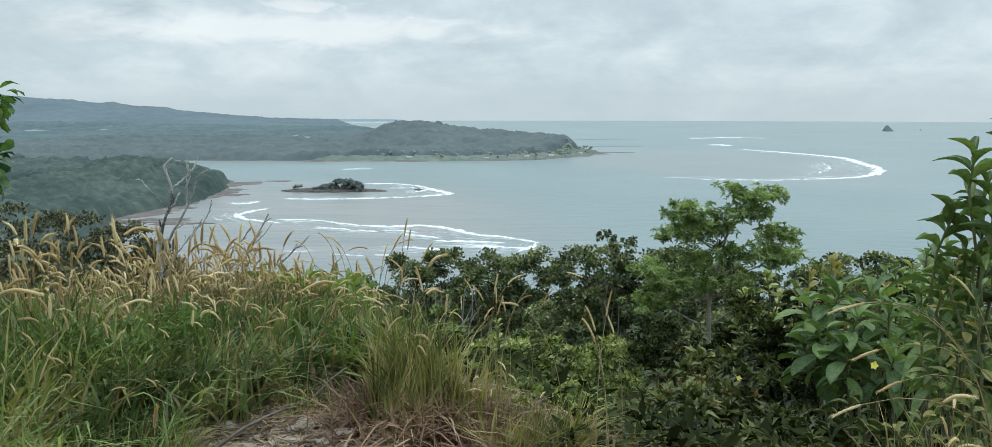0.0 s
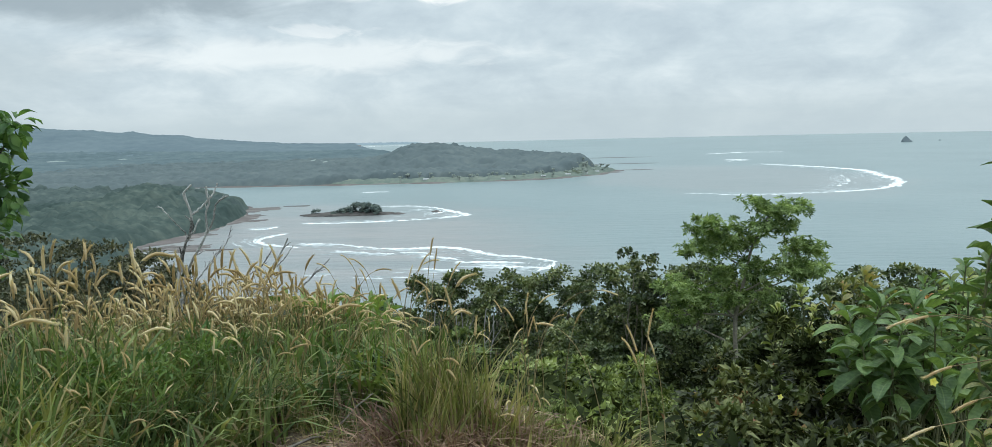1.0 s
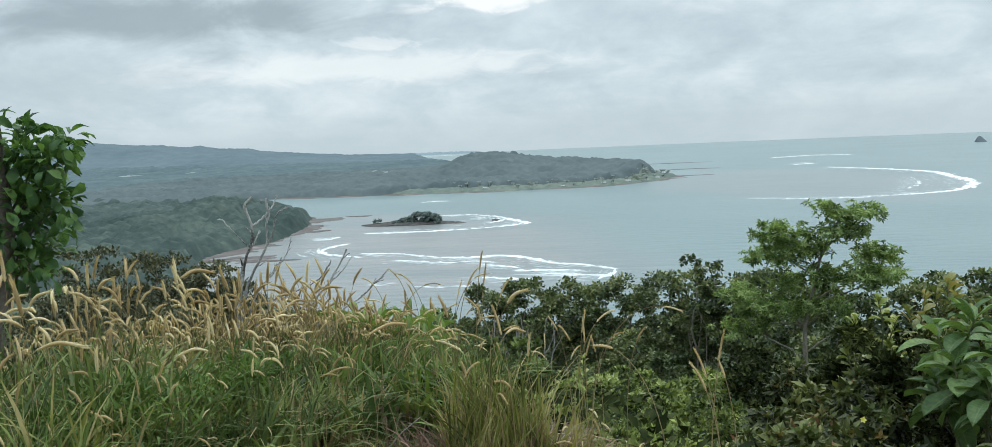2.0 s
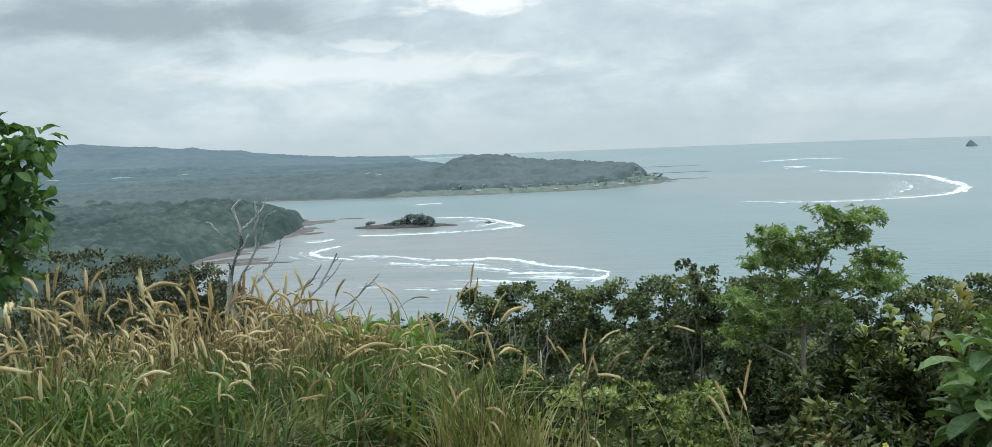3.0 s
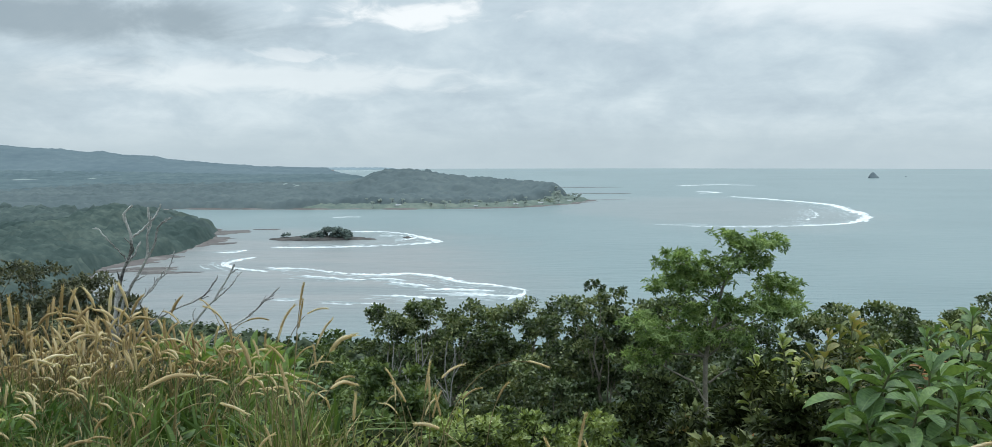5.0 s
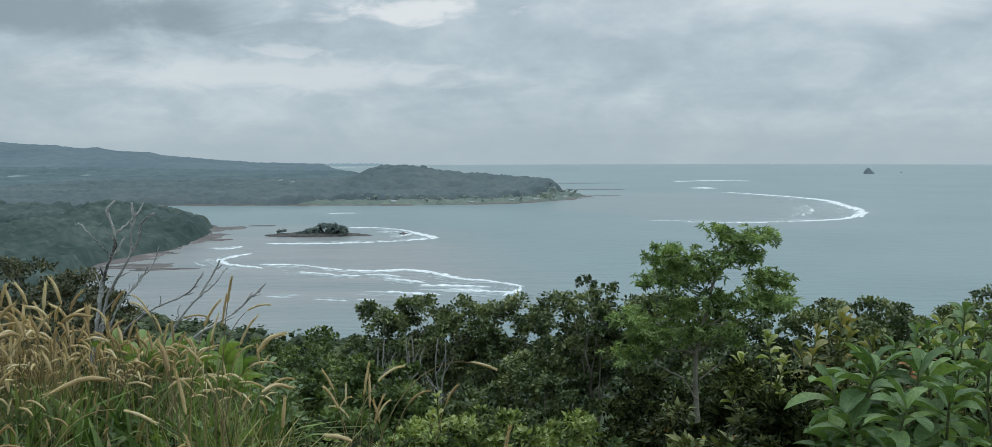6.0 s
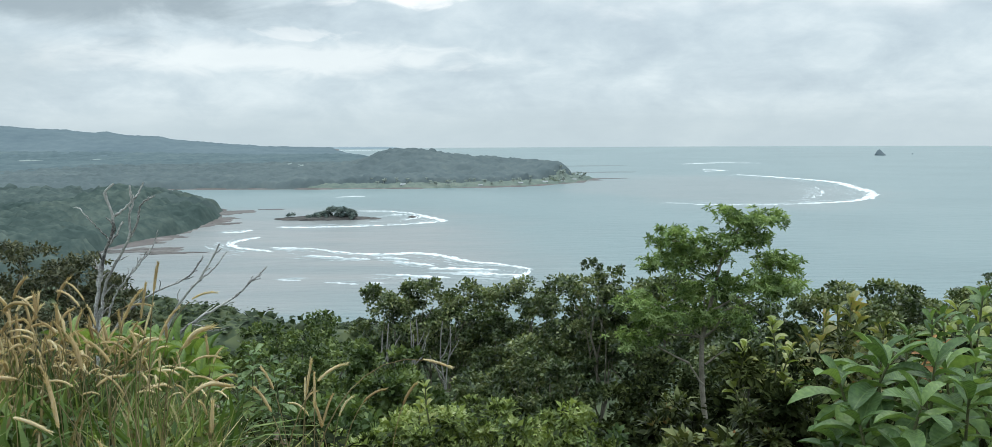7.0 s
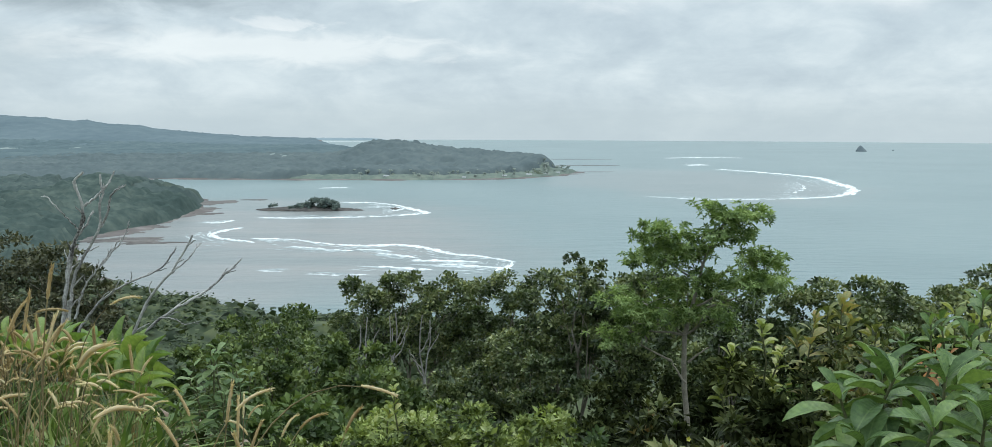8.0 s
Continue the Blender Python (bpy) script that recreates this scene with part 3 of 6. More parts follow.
def breaker(label, pts, wide, lace=1.0, solid=1.0, side=1, gaps=0.3):
    """A line of white water: a ragged crest along pts and lace of foam spread to one side of it."""
    line = spline(pts, 400)
    total = np.linalg.norm(np.diff(line, axis=0), axis=1).sum()
    tangent = unit(np.gradient(line, axis=0))
    normal = np.stack([-tangent[:, 1], tangent[:, 0]], 1) * side
    root = thing("breaking_wave", (0, 0, 0), label, "wave", "breakers in the bay")
    swell = 0.5 + 0.5 * np.sin(np.linspace(0, total / 23, 400) + rng.random() * 9)
    full = 0.5 + 0.5 * np.sin(np.linspace(0, total / 13, 400) + rng.random() * 9) * np.sin(np.linspace(0, total / 41, 400) + rng.random() * 9)
    n = int(total / 0.85 * solid)
    i = rng.integers(0, 400, n)
    i = i[rng.random(n) > gaps * swell[i]]
    at = line[i] + normal[i] * (rng.normal(0, 0.22, len(i)) * wide * (0.4 + 0.6 * np.sin(np.pi * i / 400)))[:, None]
    part("crest", patches(at, tangent[i], rng.uniform(2.5, 7, len(i)) * math.sqrt(wide / 7), rng.uniform(0.3, 1.0, len(i)) * (0.5 + 0.7 * full[i]) * wide * 0.2, 0.5), FOAM, root, "thick white crest", kind="stuff")
    n = int(total / 2.2 * lace)
    i = rng.integers(0, 400, n)
    at = line[i] + normal[i] * (np.abs(rng.normal(0, 1.0, n)) * wide * 1.3)[:, None]
    part("foam_lace", patches(at, tangent[i], rng.uniform(3, 11, n), rng.uniform(0.15, 0.6, n) * wide * 0.2), FOAM_THIN, root, "thin trailing foam", kind="stuff")
    return root


breaker("long white breaker rolling toward the beach", [(-127, 520), (-105, 514), (-81, 495), (-62, 488), (-42, 491), (-26, 480), (-12, 457), (5, 446), (18, 431)], 6, 1.0, 1.2, -1, 0.5)
breaker("white water curling round the end of the shallows", [(-149, 577), (-156, 561), (-159, 540), (-148, 521), (-127, 505)], 6, 1.2, 1.2, -1)
breaker("white curl at the end of a breaker", [(19, 426), (17, 414), (11, 402)], 4, 1.0, 1.3, -1, 0.2)
for label, line, wide in (("thin streak of foam inside the long breaker", [(-60, 473), (-52, 471), (-43, 466)], 4), ("thin streak of foam inside the long breaker", [(-48, 457), (-40, 452), (-30, 444)], 5),
                          ("broad streak of foam inside the long breaker", [(-28, 435), (-14, 432), (2, 428)], 7), ("thin streak of foam inside the long breaker", [(-48, 416), (-36, 411), (-20, 405)], 5),
                          ("broad streak of foam inside the long breaker", [(-16, 421), (-2, 416), (15, 409)], 8), ("pale foam spread over the shallows", [(-100, 486), (-78, 474), (-64, 468)], 4)):
    breaker(label, line, wide, 2.0, 0.7, -1, 0.6)
breaker("white breaker wrapping a wooded islet", [(-113, 776), (-88, 770), (-64, 745), (-45, 702), (-36, 679), (-54, 660), (-82, 648), (-120, 638), (-150, 640)], 8, 0.8, 0.9, -1, 0.6)
breaker("thin streaks of foam beside the islet", [(-88, 740), (-70, 735), (-58, 712), (-66, 690)], 6, 1.2, 0.4, -1, 0.6)
breaker("thin broken line of surf over a reef", [(165, 836), (215, 815), (261, 812), (318, 832)], 7, 1.4, 0.35, 1, 0.9)
breaker("wide curved line of surf over a reef", [(300, 824), (338, 842), (366, 868), (415, 955), (441, 1070), (462, 1181), (443, 1300), (400, 1425)], 15, 1.0, 1.1, 1, 0.45)
breaker("thin streak of foam behind the reef", [(330, 900), (372, 985), (398, 1080)], 9, 1.5, 0.25, 1, 0.9)
breaker("far line of white surf", [(380, 1560), (420, 1600), (395, 1640)], 14, 0.5, 0.6)
breaker("far line of white surf", [(430, 1960), (530, 2030), (600, 1990)], 20, 0.5, 0.6)
breaker("thin streak of foam in the bay", [(-164, 956), (-150, 963), (-138, 966)], 7, 0.5, 0.6)
breaker("thin streak of foam in the bay", [(-72, 392), (-60, 390), (-48, 391)], 3, 0.8, 0.5)
# foam stands in here for the bright gleam of the far water
breaker("pale foam band in place of bright sea before the far coast", [(-900, 4250), (-700, 4200), (-520, 4260)], 60, 0.3, 0.5)
breaker("white water curling over the shallows", [(-181, 606), (-173, 607), (-168, 622)], 5, 1.5, 1.0)
breaker("thin streak of foam in the bay", [(-98, 402), (-90, 400), (-84, 401)], 2.5, 0.8, 0.5)


rng = np.random.default_rng(11)


# ---- woods of the lowland, the headland and the islet ----
def lump():
    """An uneven dome with a ragged skirt: the dark inside of a crown."""
    V, F = [(0, 0, 1)], []
    rings, k = 3, 9
    for i in range(rings):
        for j in range(k):
            a = 2 * np.pi * (j + 0.5 * (i % 2)) / k
            r = (0.55, 0.95, 0.8)[i] * (0.75 + 0.5 * rng.random())
            V.append((r * np.cos(a), r * np.sin(a), (0.78, 0.35, -0.15)[i] + 0.25 * (rng.random() - 0.5)))
    for j in range(k):
        F.append((0, 1 + j, 1 + (j + 1) % k))
    for i in range(rings - 1):
        for j in range(k):
            a, b = 1 + i * k + j, 1 + i * k + (j + 1) % k
            F += [(a, a + k, b), (b, a + k, b + k)]
    return np.array(V), np.array(F)


def tufts(c, r, per, size, up=0.8, tall=1.0):
    """Leaf tufts over the upper half of crowns: centres c, radii r."""
    many = np.maximum(6, (per * (r / np.median(r)) ** 2).astype(int))
    C, R = np.repeat(c, many, 0), np.repeat(r, many)
    n = len(C)
    d = unit(rng.normal(0, 1, (n, 3)) + np.array([0, 0, 0.5]))
    at = C + d * (R * rng.uniform(0.55, 1.08, n))[:, None] * np.array([1, 1, tall])
    flat = unit(rng.normal(0, 1, (n, 3)) * np.array([1, 1, 0.35]))
    nor = unit(d * (1 - up) + np.array([0, 0, up]) + rng.normal(0, 0.28, (n, 3)))
    return strewn(flat_leaf(0.8), at - flat * 0.5 * size, frames(flat, nor), size * rng.uniform(0.6, 1.3, n))


def crowns_of(X, Y, cell):
    """Rounded crowns side by side: 0 in the gaps to 1 at the tops, each crown of its own height."""
    i, j = np.floor(X / cell).astype(int), np.floor(Y / cell).astype(int)
    best, own = np.full(X.shape, 9.0), np.zeros(X.shape)
    for di in (-1, 0, 1):
        for dj in (-1, 0, 1):
            h = np.sin((i + di) * 127.1 + (j + dj) * 311.7) * 43758.5
            u, v, w = h % 1, (h * 7.13) % 1, (h * 3.71) % 1
            d = np.hypot(X / cell - i - di - u, Y / cell - j - dj - v)
            own = np.where(d < best, w, own)
            best = np.minimum(best, d)
    return np.clip(1 - best ** 2 * 1.5, 0, 1) * (0.45 + 0.55 * own)


def canopy(box, step, tall, rough, rim, where, cell=0):
    """The closed roof of a wood: a sheet over the land at treetop height, uneven as the crowns are."""
    x0, x1, y0, y1 = box
    X, Y = np.meshgrid(np.arange(x0, x1 + step, step), np.arange(y0, y1 + step, step), indexing="ij")
    X, Y = X + rng.uniform(-0.28, 0.28, X.shape) * step, Y + rng.uniform(-0.28, 0.28, X.shape) * step
    sd = inland(X, Y)
    keep = (sd > rim - 9) & (np.abs(np.degrees(np.arctan2(X, Y))) < 38.5)
    if where is not None:
        keep &= where(X, Y)
    Z = land(X, Y) + (tall + 1.5) * ease((sd - rim + 5) / 9) * ease((Y - y0 + step) / (6 * step)) * ((0.5 + 0.75 * crowns_of(X, Y, cell) if cell else 0.85) + rough * rng.normal(0, 1, X.shape) + 0.2 * waviness(X, Y, 0.06)) - 1.5
    n, m = X.shape
    # the rim of the roof comes down to the ground
    ring = np.pad(keep, 1)
    inner = ring[:-2, 1:-1] & ring[2:, 1:-1] & ring[1:-1, :-2] & ring[1:-1, 2:] & ring[:-2, :-2] & ring[2:, 2:] & ring[:-2, 2:] & ring[2:, :-2] & keep
    Z = np.where(inner, Z, land(X, Y) - 1.5)
    i, j = np.meshgrid(np.arange(n - 1), np.arange(m - 1), indexing="ij")
    F = np.stack([i * m + j, (i + 1) * m + j, (i + 1) * m + j + 1, i * m + j + 1], -1).reshape(-1, 4)
    ok = keep.ravel()[F].all(1) & inner.ravel()[F].any(1)
    F = F[ok]
    V = np.stack([X, Y, Z], -1).reshape(-1, 3)
    return V, np.concatenate([F[:, :3], F[:, [0, 2, 3]]]), keep


def wood(name, label, mat, box, step, tall, rim=12, where=None, rough=0.18, per=3, tuft=3.0, up=0.85, crowns=0.0, per_crown=30, cell=0):
    """A wood as one mesh: the roof of treetops with leaf tufts all over it, and single crowns near by."""
    V, F, keep = canopy(box, step, tall, rough, rim, where, cell)
    good = keep.ravel() & (inland(V[:, 0], V[:, 1]) > rim - 4)
    P = np.repeat(V[good], per, 0)
    P = P + rng.normal(0, 0.45, P.shape) * np.array([step, step, tall * 0.16]) + np.array([0, 0, 0.05 * tall])
    n = len(P)
    flat = unit(rng.normal(0, 1, (n, 3)) * np.array([1, 1, 0.25]))
    nor = unit(np.array([0, 0, up]) + rng.normal(0, 1, (n, 3)) * (1 - up))
    bits = [(V, F)]
    if per:
        bits.append(strewn(flat_leaf(0.8), P - flat * 0.5 * tuft, frames(flat, nor), tuft * rng.uniform(0.5, 1.4, n)))
    if crowns:
        c = V[good]
        c = c[rng.random(len(c)) < 0.85] + np.array([0, 0, -0.3 * crowns])
        s = crowns * rng.uniform(0.45, 1.5, len(c))
        bits += [strewn(lump(), c, np.repeat(np.diag([0.62, 0.62, 0.72])[None], len(c), 0), s), tufts(c, s, per_crown, tuft, 0.72, 1.05)]
    V, F = joined(bits)
    return tagged(new(name, mesh(name, V, F, mat)), label, "woodland", kind="stuff")


# bands of wood; distance haze comes from each band's paler, bluer colour
wood("shore_woodland", "dense dark green trees along the beach", HAZED_BEACH_WOOD, (-520, -60, 380, 830), 3.0, 9.0, 7, lambda X, Y: (np.hypot(X, Y) > 370) & (Y + 70 * waviness(X, Y, 0.03) < 760), 0.05, 0, cell=10.0)
wood("bay_woodland", "green trees on the flat land behind the beach", HAZED_BAY_WOOD, (-660, -170, 660, 1060), 3.8, 9.0, 7, lambda X, Y: (Y + 70 * waviness(X, Y, 0.03) > 735) & (Y + 90 * waviness(X, Y, 0.03) < 970), 0.05, 0, cell=11.0)
wood("headland_woodland", "dense green trees covering a low headland", HAZED_HEADLAND_WOOD, (-800, 170, 980, 1830), 5.0, 9.0, 10, lambda X, Y: (inland(X, Y) > 30) | (X < -210), 0.03, 0, cell=13.0)
wood("hazed_coastal_scrub", "low pale green scrub and gardens along the headland shore", HAZED_COAST_SCRUB, (-260, 175, 1080, 1420), 4.0, 2.6, 6, lambda X, Y: (inland(X, Y) < 42) & (X > -235), 0.12, 0, cell=9.0)
wood("lowland_woodland", "hazy flat woodland behind the bay", HAZED_LOWLAND_WOOD, (-1780, -150, 980, 2640), 11, 10, 12, lambda X, Y: (X < -740) | (Y > 1750), 0.09, 0)
wood("ridge_woodland", "blue hazy forest on a long low ridge", HAZED_RIDGE_WOOD, (-3500, -200, 2440, 4850), 22, 8, 10, None, 0.14, 0)


def field(x, y, wide, deep, label):
    """A pale open field among the woods, its edge uneven."""
    a = np.linspace(0, 2 * np.pi, 40, endpoint=False)
    r = 1 + 0.25 * np.sin(3 * a + x) + 0.15 * rng.normal(0, 1, 40)
    X, Y = x + wide * r * np.cos(a), y + deep * r * np.sin(a)
    V = np.concatenate([np.stack([X, Y, land(X, Y) + 4.0], 1), [[x, y, float(land(x, y)) + 11.5]]])
    F = np.stack([np.arange(40), (np.arange(40) + 1) % 40, np.full(40, 40)], 1)
    tagged(new("field", mesh("field", V, F, HAZED_FIELD)), label, "field", "fields of the lowland", "structure")


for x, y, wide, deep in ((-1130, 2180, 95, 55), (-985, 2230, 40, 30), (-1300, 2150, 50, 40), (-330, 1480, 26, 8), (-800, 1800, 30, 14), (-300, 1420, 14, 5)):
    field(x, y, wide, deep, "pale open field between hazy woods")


def palm_tree(x, y, h, group, label):
    """A coconut palm: leaning trunk and a crown of drooping fronds."""
    z = float(land(x, y))
    root = thing("palm_tree", (x, y, z), label, "palm tree", group)
    lean = rng.normal(0, 0.08, 2) * h
    top = np.array([lean[0], lean[1], h])
    part("trunk", tube(spline([(0, 0, -0.5), (lean[0] * 0.2, lean[1] * 0.2, h * 0.5), top], 7), np.linspace(0.34, 0.22, 7), 5), PALM_BARK, root)
    n = 14
    a = rng.random(n) * 6.28
    rise = rng.uniform(-0.5, 0.9, n)
    d = np.stack([np.cos(a), np.sin(a), rise], 1)
    part("fronds", strewn(long_leaf(5, 0.3, -0.5, 0.45), np.repeat(top[None], n, 0), frames(d, np.array([0.01, 0.02, 1.0])), rng.uniform(2.2, 3.4, n)), HAZED_PALM_LEAF, root)
    return root


placed = 0
while placed < 64:
    px, py = rng.uniform(-190, 168), rng.uniform(1100, 1360)
    sd = float(inland(np.array(px), np.array(py)))
    if 5 < sd < 45 and rng.random() < 0.35 + 0.65 * (px + 190) / 358:
        palm_tree(px, py, rng.uniform(5, 8.5), "palms on the headland", "tall coconut palm near the headland shore")
        placed += 1


def hut(x, y, wide, label):
    """A small gabled house: walls and a pitched roof."""
    z = float(land(x, y))
    root = thing("house", (x, y, z - 0.3), label, "house", "houses on the headland")
    d, h = wide * 0.6, wide * 0.42
    V = np.array([(sx * wide / 2, sy * d / 2, q) for q in (0, h) for sx, sy in ((-1, -1), (1, -1), (1, 1), (-1, 1))])
    part("wall", (V, np.array([(0, 1, 5, 4), (1, 2, 6, 5), (2, 3, 7, 6), (3, 0, 4, 7)])), HUT_WALL, root)
    w, e = wide / 2 + 0.4, d / 2 + 0.4
    V = np.array([(-w, -e, h - 0.1), (w, -e, h - 0.1), (w, 0, h + 0.45 * d), (-w, 0, h + 0.45 * d), (-w, e, h - 0.1), (w, e, h - 0.1)])
    part("roof", (V, np.array([(0, 1, 2, 3), (3, 2, 5, 4)])), HUT_ROOF, root)


for k, (x, y) in enumerate(((-12, 1130), (40, 1150), (74, 1182), (100, 1210), (118, 1240), (-110, 1122))):
    hut(x, y, 4.6 + 0.9 * (k % 3), "small pale house among palms on the shore")


def islet():
    root = thing("islet", (-128, 700, SEA), "small rocky islet with low scrubby trees", "islet")
    a = np.linspace(0, 2 * np.pi, 60, endpoint=False)
    V, F = [], []
    for r, z in ((1.0, -0.8), (0.93, 0.7), (0.8, 1.5), (0.4, 2.6), (0.01, 3.0)):
        w = 1 + 0.12 * np.sin(3 * a + 1) + 0.07 * np.sin(7 * a) + 0.05 * rng.normal(0, 1, 60)
        V.append(np.stack([r * w * np.where(np.cos(a) < 0, 46, 34) * np.cos(a), r * w * 9 * np.sin(a), np.full(60, z) + 0.2 * rng.normal(0, 1, 60)], 1))
    for i in range(4):
        for k in range(60):
            p, q = i * 60 + k, i * 60 + (k + 1) % 60
            F += [(p, q, q + 60), (p, q + 60, p + 60)]
    part("rock_shelf", (np.concatenate(V), np.array(F)), REEF, root, "dark wave-cut rock")
    n = 150
    x = rng.uniform(-17, 21, n)
    y = rng.uniform(-5, 5, n)
    s = rng.uniform(1.7, 2.9, n)
    z = 1.0 + 7.6 * np.clip(1 - np.abs((x - 5) / 19) ** 2.6, 0, 1) * np.where(x < -1, 0.6, 1) * np.sqrt(np.clip(1 - (y / 7) ** 2, 0, 1)) * np.clip(rng.random(n) * 1.9, 0, 1)
    extra = np.array([(-31, 0, 3.4), (-28, 1, 3.6), (-32.5, 1, 2.8)])
    at = np.concatenate([np.stack([x, y, z], 1), extra])
    s = np.concatenate([s, [2.3, 2.4, 1.9]])
    spin = np.repeat(np.eye(3)[None] * 0.72, len(at), 0)
    part("scrub", joined([strewn(lump(), at, spin, s), tufts(at, s, 60, 0.9, 0.75, 1.0)]), HAZED_SHORE_WOOD, root, "dark green scrub trees", kind="stuff")


islet()


def rock_in_sea(x, y, w, h, label, mat=None):
    k = 14
    a = np.linspace(0, 2 * np.pi, k, endpoint=False)
    V, F = [], []
    for r, z in ((1, -0.05), (0.8, 0.18), (0.55, 0.5), (0.3, 0.8), (0.04, 1.0)):
        V.append(np.stack([w * r * np.cos(a) * rng.uniform(0.8, 1.2, k) - 0.15 * w * z, w * r * np.sin(a) * rng.uniform(0.8, 1.2, k), h * z + 0 * a], 1))
    for i in range(4):
        for j in range(k):
            p, q = i * k + j, i * k + (j + 1) % k
            F += [(p, q, q + k), (p, q + k, p + k)]
    ob = new("sea_rock", mesh("sea_rock", np.concatenate(V), np.array(F), mat or REEF))
    ob.location = (x, y, SEA)
    return tagged(ob, label, "rock", "rocks in the sea")


def mud_flat(x, y, wide, deep, turn, label):
    """A low flat of reef and mud that the tide has left bare, its rim ragged."""
    k = 48
    a = np.linspace(0, 2 * np.pi, k, endpoint=False)
    V, F = [], []
    ragged = 1 + 0.22 * np.sin(3 * a + x) + 0.16 * np.sin(7 * a + y) + 0.12 * rng.normal(0, 1, k)
    for r, z in ((1.0, -0.3), (0.96, 0.25), (0.6, 0.45), (0.02, 0.5)):
        u, v = wide * r * ragged * np.cos(a), deep * r * ragged * np.sin(a)
        V.append(np.stack([u * math.cos(turn) - v * math.sin(turn), u * math.sin(turn) + v * math.cos(turn), z + 0.06 * rng.normal(0, 1, k)], 1))
    for i in range(3):
        for j in range(k):
            p, q = i * k + j, i * k + (j + 1) % k
            F += [(p, q, q + k), (p, q + k, p + k)]
    ob = new("mud_flat", mesh("mud_flat", np.concatenate(V), np.array(F), FLAT))
    ob.location = (x, y, SEA)
    return tagged(ob, label, "mud flat", "flats along the shore", "structure")


MUD = "brown mud and reef flat bared by the tide"
for x, y, wide, deep, turn in ((-232, 770, 26, 34, 0.2), (-222, 712, 20, 12, 0.1), (-208, 668, 22, 9, 0.15), (-216, 582, 20, 9, 0.1), (-203, 512, 30, 14, 0.25), (-180, 500, 18, 5, 0.2), (-196, 800, 12, 5, 0), (-225, 545, 22, 8, 0.2),
                               (205, 1560, 55, 8, 0.05), (175, 1330, 36, 5, 0.1), (215, 1880, 60, 9, 0), (120, 1250, 40, 6, 0.5)):
    mud_flat(x, y, wide * 0.9, deep * 0.78, turn, MUD)


def far_coast():
    """A thin line of land on the horizon."""
    x = np.linspace(-1020, -470, 60)
    h = 13 * np.sqrt(np.clip(1 - np.abs((x + 745) / 275) ** 4, 0, 1)) * (0.8 + 0.2 * rng.random(60)) + 0.1
    V = np.concatenate([np.stack([x, np.full(60, 4700.0), np.full(60, SEA)], 1), np.stack([x, np.full(60, 4760.0), SEA + h], 1), np.stack([x, np.full(60, 4820.0), np.full(60, SEA)], 1)])
    F = np.array([(i + r, i + 1 + r, i + 61 + r, i + 60 + r) for r in (0, 60) for i in range(59)])
    tagged(new("far_coast", mesh("far_coast", V, F, HAZED_COAST_LAND, True)), "thin hazy line of land on the horizon", "coast", kind="structure")


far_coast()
rock_in_sea(1151, 2610, 17, 18, "dark pointed rock stack rising from the sea", HAZED_ROCK)
rock_in_sea(1300, 2720, 4, 3, "tiny dark rock far out at sea", HAZED_ROCK)
rock_in_sea(-62, 712, 5, 1.6, "low dark rock awash in surf")
rock_in_sea(-92, 702, 6, 1.4, "low dark rock awash in surf")




# ---- trees of the hillside ----
def leaf_cloud(centres, radii, per, length, tmpl, flat=0.75, out=0.6, tilt=0.25):
    """Leaves round clump centres, pointing outwards and up, thicker at the skin of a clump."""
    n = per * len(centres)
    c = np.repeat(centres, per, 0)
    r = np.repeat(radii, per)
    d = unit(rng.normal(0, 1, (n, 3)) + np.array([0, 0, 0.25]))
    at = c + d * (r * rng.random(n) ** 0.45)[:, None] * np.array([1, 1, flat])
    way = unit(d * out + rng.normal(0, 0.6, (n, 3)) + np.array([0, 0, tilt]))
    up = unit(np.array([0, 0, 1.0]) + rng.normal(0, 0.45, (n, 3)))
    return strewn(tmpl, at, frames(way, up), length * rng.uniform(0.6, 1.25, n))


def sprays(centres, radii, per, length, tmpl, whorl=7, flat=0.75, droop=0.1, steep=0.7):
    """Whorls of leaves at twig ends, each whorl a rosette that faces out of its clump."""
    n = per * len(centres)
    c, r = np.repeat(centres, per, 0), np.repeat(radii, per)
    d = unit(rng.normal(0, 1, (n, 3)) + np.array([0, 0, 0.45]))
    at = c + d * (r * rng.random(n) ** 0.35)[:, None] * np.array([1, 1, flat])
    axis = unit(d + np.array([0, 0, 0.8]) + rng.normal(0, 0.25, (n, 3)))
    fr = frames(np.cross(axis, rng.normal(0, 1, (n, 3))), axis)
    a = (np.arange(whorl) * 2.4)[None] + rng.random((n, 1)) * 6.28
    rise = rng.uniform(-droop, steep, (n, whorl))
    way = fr[:, None, :, 0] * np.cos(a)[..., None] + fr[:, None, :, 1] * np.sin(a)[..., None] + axis[:, None] * rise[..., None]
    up = np.repeat(axis, whorl, 0) + rng.normal(0, 0.2, (n * whorl, 3))
    return strewn(tmpl, np.repeat(at, whorl, 0), frames(way.reshape(-1, 3), up), length * rng.uniform(0.65, 1.15, n * whorl))


